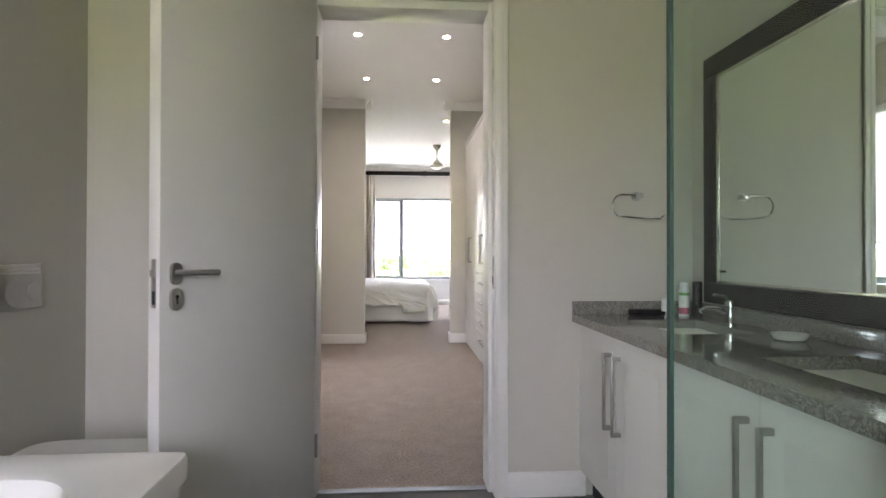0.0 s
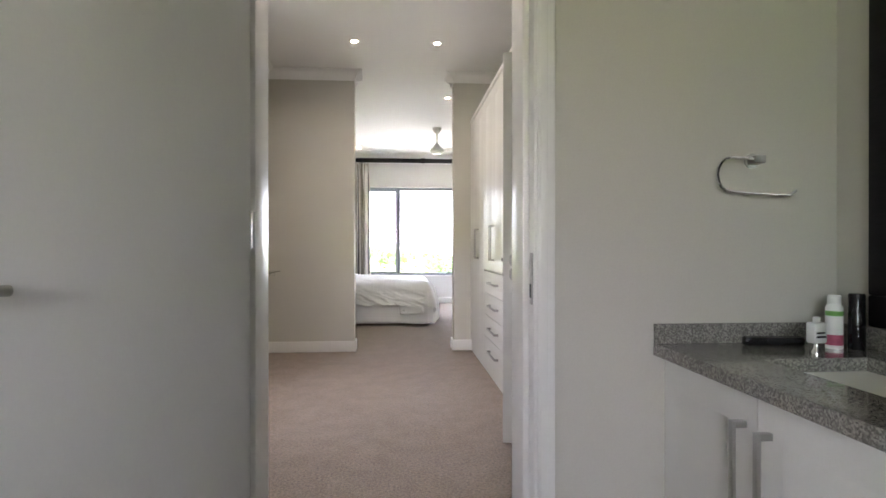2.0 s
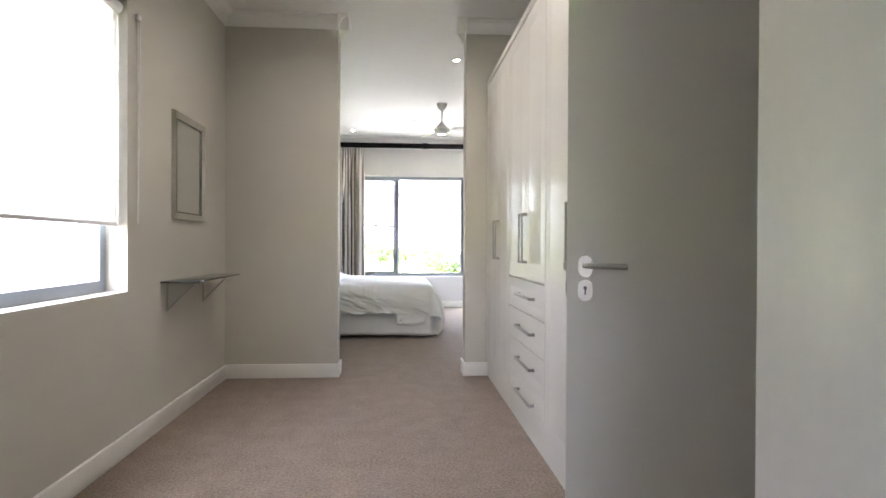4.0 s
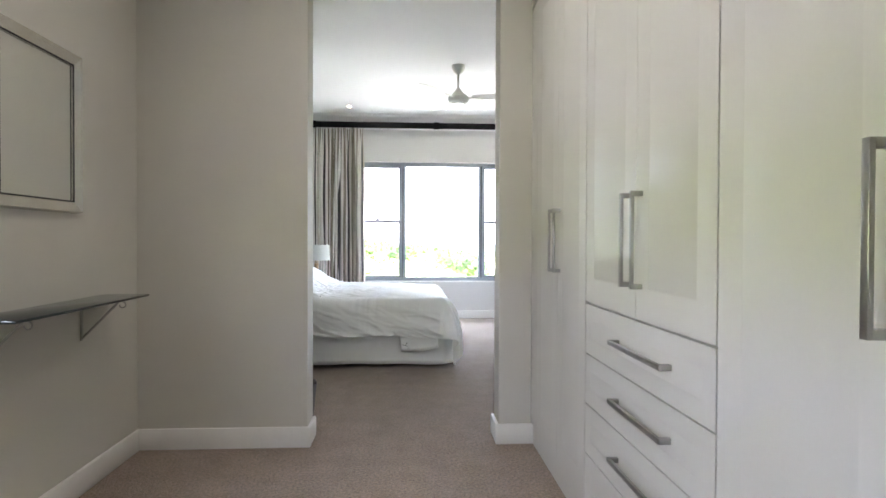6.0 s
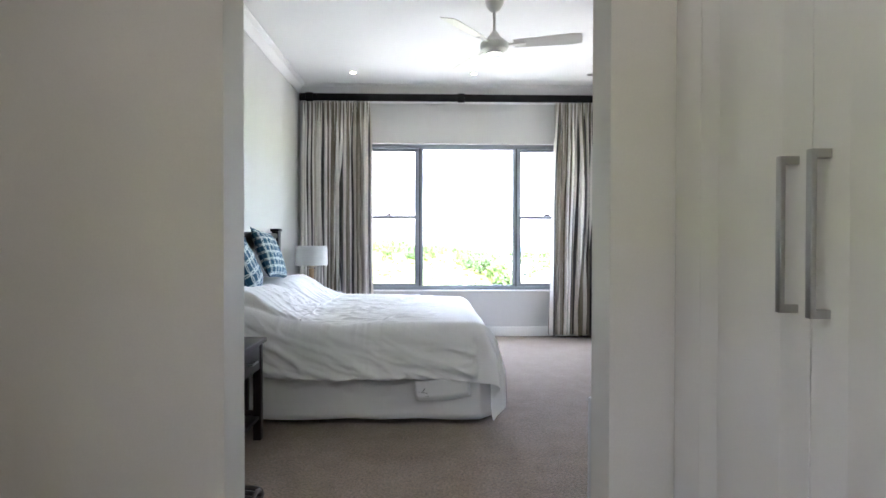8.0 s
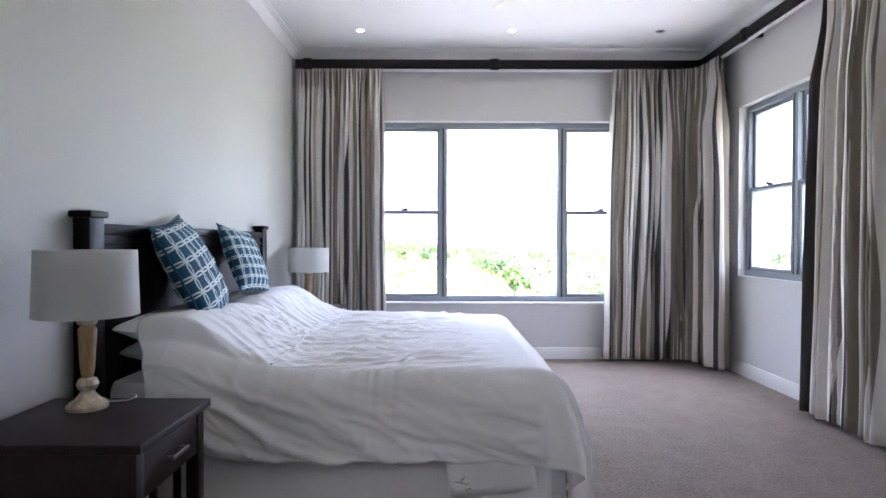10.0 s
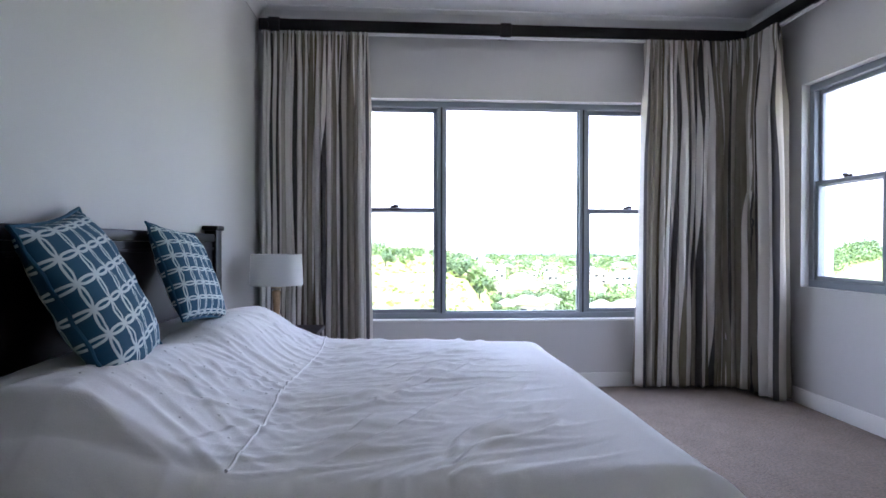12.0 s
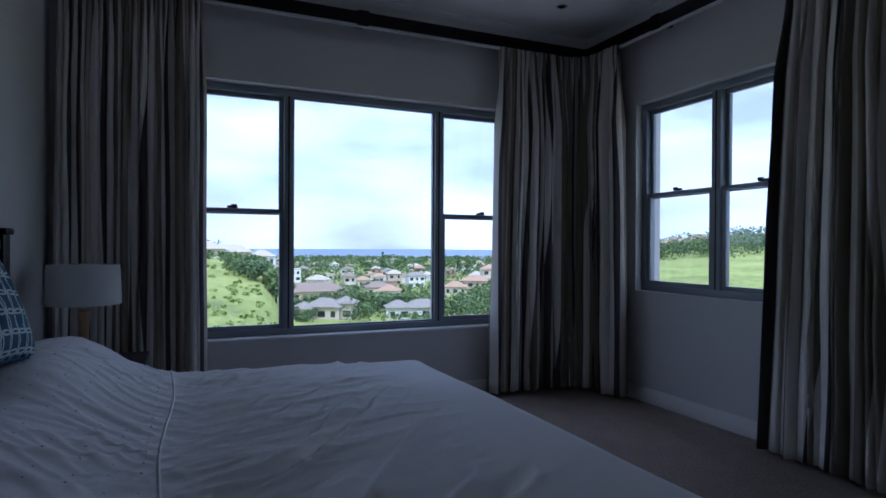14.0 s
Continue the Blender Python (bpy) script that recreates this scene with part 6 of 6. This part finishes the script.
def house(az, r, w, d, storeys, wall, roof, turn, label, flat=False, wings=()):
    x, y, z = spot(az, r)
    HOUSES.append((x, y, max(w, d) * 0.6))
    h = thing("house", label, "house", (x, y, z - 0.4), turn - az, "houses in the valley")
    high = 2.9 * storeys + 0.4
    for k, (cx, cy, ww, dd, hh) in enumerate(((0, 0, w, d, high), *wings)):
        part("wall", boxes((cx - ww / 2, cx + ww / 2, cy - dd / 2, cy + dd / 2, -1.5, hh)), PLASTER[wall], h, smooth=None)
        bm = bmesh.new()
        if flat:
            box(bm, cx - ww / 2 - 0.2, cx + ww / 2 + 0.2, cy - dd / 2 - 0.2, cy + dd / 2 + 0.2, hh + 0.001, hh + 0.35)
        else:
            o = 0.6
            q = [bm.verts.new(p) for p in ((cx - ww / 2 - o, cy - dd / 2 - o, hh), (cx + ww / 2 + o, cy - dd / 2 - o, hh), (cx + ww / 2 + o, cy + dd / 2 + o, hh), (cx - ww / 2 - o, cy + dd / 2 + o, hh))]
            s = min(ww, dd) / 2 + o
            rise = s * 0.55
            e = ((cx - ww / 2 - o + s, cy), (cx + ww / 2 + o - s, cy)) if ww >= dd else ((cx, cy - dd / 2 - o + s), (cx, cy + dd / 2 + o - s))
            t0, t1 = (bm.verts.new((*p, hh + rise)) for p in e)
            if ww >= dd:
                fs = ((q[0], q[1], t1, t0), (q[1], q[2], t1), (q[2], q[3], t0, t1), (q[3], q[0], t0))
            else:
                fs = ((q[0], q[1], t0), (q[1], q[2], t1, t0), (q[2], q[3], t1), (q[3], q[0], t0, t1))
            for f in fs:
                bm.faces.new(f)
            bm.faces.new(q[::-1])
        part("roof", bm, ROOFS[roof], h, smooth=None)
        count = max(2, int(ww / 2.6))
        for st in range(max(1, int(hh / 2.9))):
            for c in range(count):
                px = cx - ww / 2 + ww * (c + 0.5) / count
                wd = 0.55 + 0.35 * ((c + st + k) % 2)
                part("window", boxes((px - wd, px + wd, cy - dd / 2 - 0.06, cy - dd / 2 + 0.02, 0.9 + 2.9 * st, 2.3 + 2.9 * st)), DARKGLASS, h, smooth=None)
    return h


house(0.6, 205, 17, 8, 1, 1, 3, 5, "long cream house with a pale tiled roof on the ridge")
house(3.5, 215, 15, 8, 1, 1, 3, -6, "cream two-storey house with a pale tiled roof on the ridge")
house(6.4, 225, 9, 8, 1, 0, 3, 8, "small white house with a pale roof beyond the slope")
house(12.4, 140, 8.5, 6, 1, 1, 0, -18, "single-storey house with blue-grey hipped roofs and wide windows", wings=((-4.6, -2.2, 4.6, 5, 2.9), (4.4, 2.0, 4.5, 6, 4.0)))
house(11.2, 200, 22, 9, 1, 2, 1, 16, "long sand-coloured house with a brown tiled roof", wings=((-11.5, -1, 7, 8, 3.0),))
house(22.0, 150, 9, 6, 1, 0, 0, 20, "white house with a blue-grey sheet roof among trees")
house(19.6, 143, 6, 5, 1, 0, 0, 4, "small white outbuilding with a blue-grey roof")
house(18.6, 215, 8, 7, 1, 0, 2, -10, "white house with a clay tiled roof")
house(17.5, 235, 10, 7, 1, 1, 1, 10, "cream house with a brown tiled roof")
house(27.2, 250, 12, 7, 1, 2, 2, -12, "sand-coloured house with a clay tiled roof")
house(29.0, 260, 11, 7, 2, 1, 2, 12, "cream house with a clay tiled roof")
house(25.2, 235, 9, 7, 1, 1, 2, 0, "low cream house with a clay tiled roof")
house(8.9, 300, 11, 8, 2, 0, 3, 6, "white flat-roofed two-storey house", flat=True)
house(43.2, 310, 11, 7, 1, 2, 2, 12, "sand-coloured house with a clay roof on the hill")
house(46.0, 330, 15, 8, 1, 0, 2, -8, "long white house with a clay roof on the hill")
house(48.0, 250, 11, 7, 1, 2, 1, 5, "brown-roofed house among bushes on the hill")
house(50.0, 320, 14, 8, 1, 3, 2, -5, "terracotta house with a clay roof on the hilltop")
house(42.6, 220, 9, 5, 1, 0, 3, 8, "white cottage above the meadow")
for k in range(110):
    az, r = rnd.uniform(7.5, 36), rnd.choice((rnd.uniform(260, 400), rnd.uniform(360, 820)))
    x, y, z = spot(az, r)
    w, d = rnd.uniform(5, 9.5), rnd.uniform(5, 7)
    if not houses_clear(x, y, 8):
        continue
    wl_, rf = rnd.choice((0, 0, 0, 1, 1, 2, 3)), rnd.choice((3, 2, 1, 0, 3, 2))
    names = ("white", "cream", "sand-coloured", "terracotta")[wl_], ("blue-grey", "brown", "clay", "pale")[rf]
    house(az, r, w, d, rnd.choice((1, 1, 2)), wl_, rf, rnd.uniform(-35, 35), "%s house with a %s roof in the valley" % names, flat=rnd.random() < 0.12)

# woods, scrub and hedges between the houses
specs = []
for k in range(3600):
    az = rnd.uniform(-8, 62)
    r = 110 * (11 ** rnd.random())
    x, y, z = spot(az, r)
    if az < 8 and r < 150:
        continue
    if 37 < az and r < 150 and rnd.random() < 0.93:
        continue
    if 8 < az < 24 and r < 128:
        continue
    if not houses_clear(x, y, 3.0 + 0.004 * r):
        continue
    h = rnd.uniform(2.6, 5.8) * (1 + min(0.6, r / 800))
    if any(abs(math.degrees(math.atan2(a - OX, b - OY)) - az) < 2.6 and r < math.hypot(a - OX, b - OY) < r + 75 and math.hypot(a - OX, b - OY) < 330 for a, b, c in HOUSES):
        h = min(h, 2.7)
    specs.append(((x, y, z + h * 0.45), h * rnd.uniform(0.6, 1.1), h * 0.75, 34 if r > 240 else 80, max(0.34, 0.0021 * r)))
half = len(specs) // 2
for mat, sp, nm in ((LEAF, specs[:half], 51), (LEAFB, specs[half:], 52)):
    o = new("woodland", leaf_mesh("woodland", sp, mat, nm))
    tagged(o, "green woodland and garden trees across the valley", "woodland", kind="stuff")
# scrub on the open slopes
specs = []
for k in range(300):
    az, r = rnd.choice(((rnd.uniform(-6, 8), rnd.uniform(34, 100)), (rnd.uniform(8, 22), rnd.uniform(45, 100))))
    x, y, z = spot(az, r)
    h = rnd.uniform(0.10, 0.32) * (1 + r / 140)
    specs.append(((x, y, z + h * 0.3), h, h * 0.6, 26, 0.16 + 0.0012 * r))
SCRUB = leaf_material("pale_scrub_foliage", (0.17, 0.25, 0.05), (0.34, 0.41, 0.11))
tagged(new("scrub", leaf_mesh("scrub", specs, SCRUB, 77)), "low green scrub tufts on the grassy slopes", "scrub", kind="stuff")
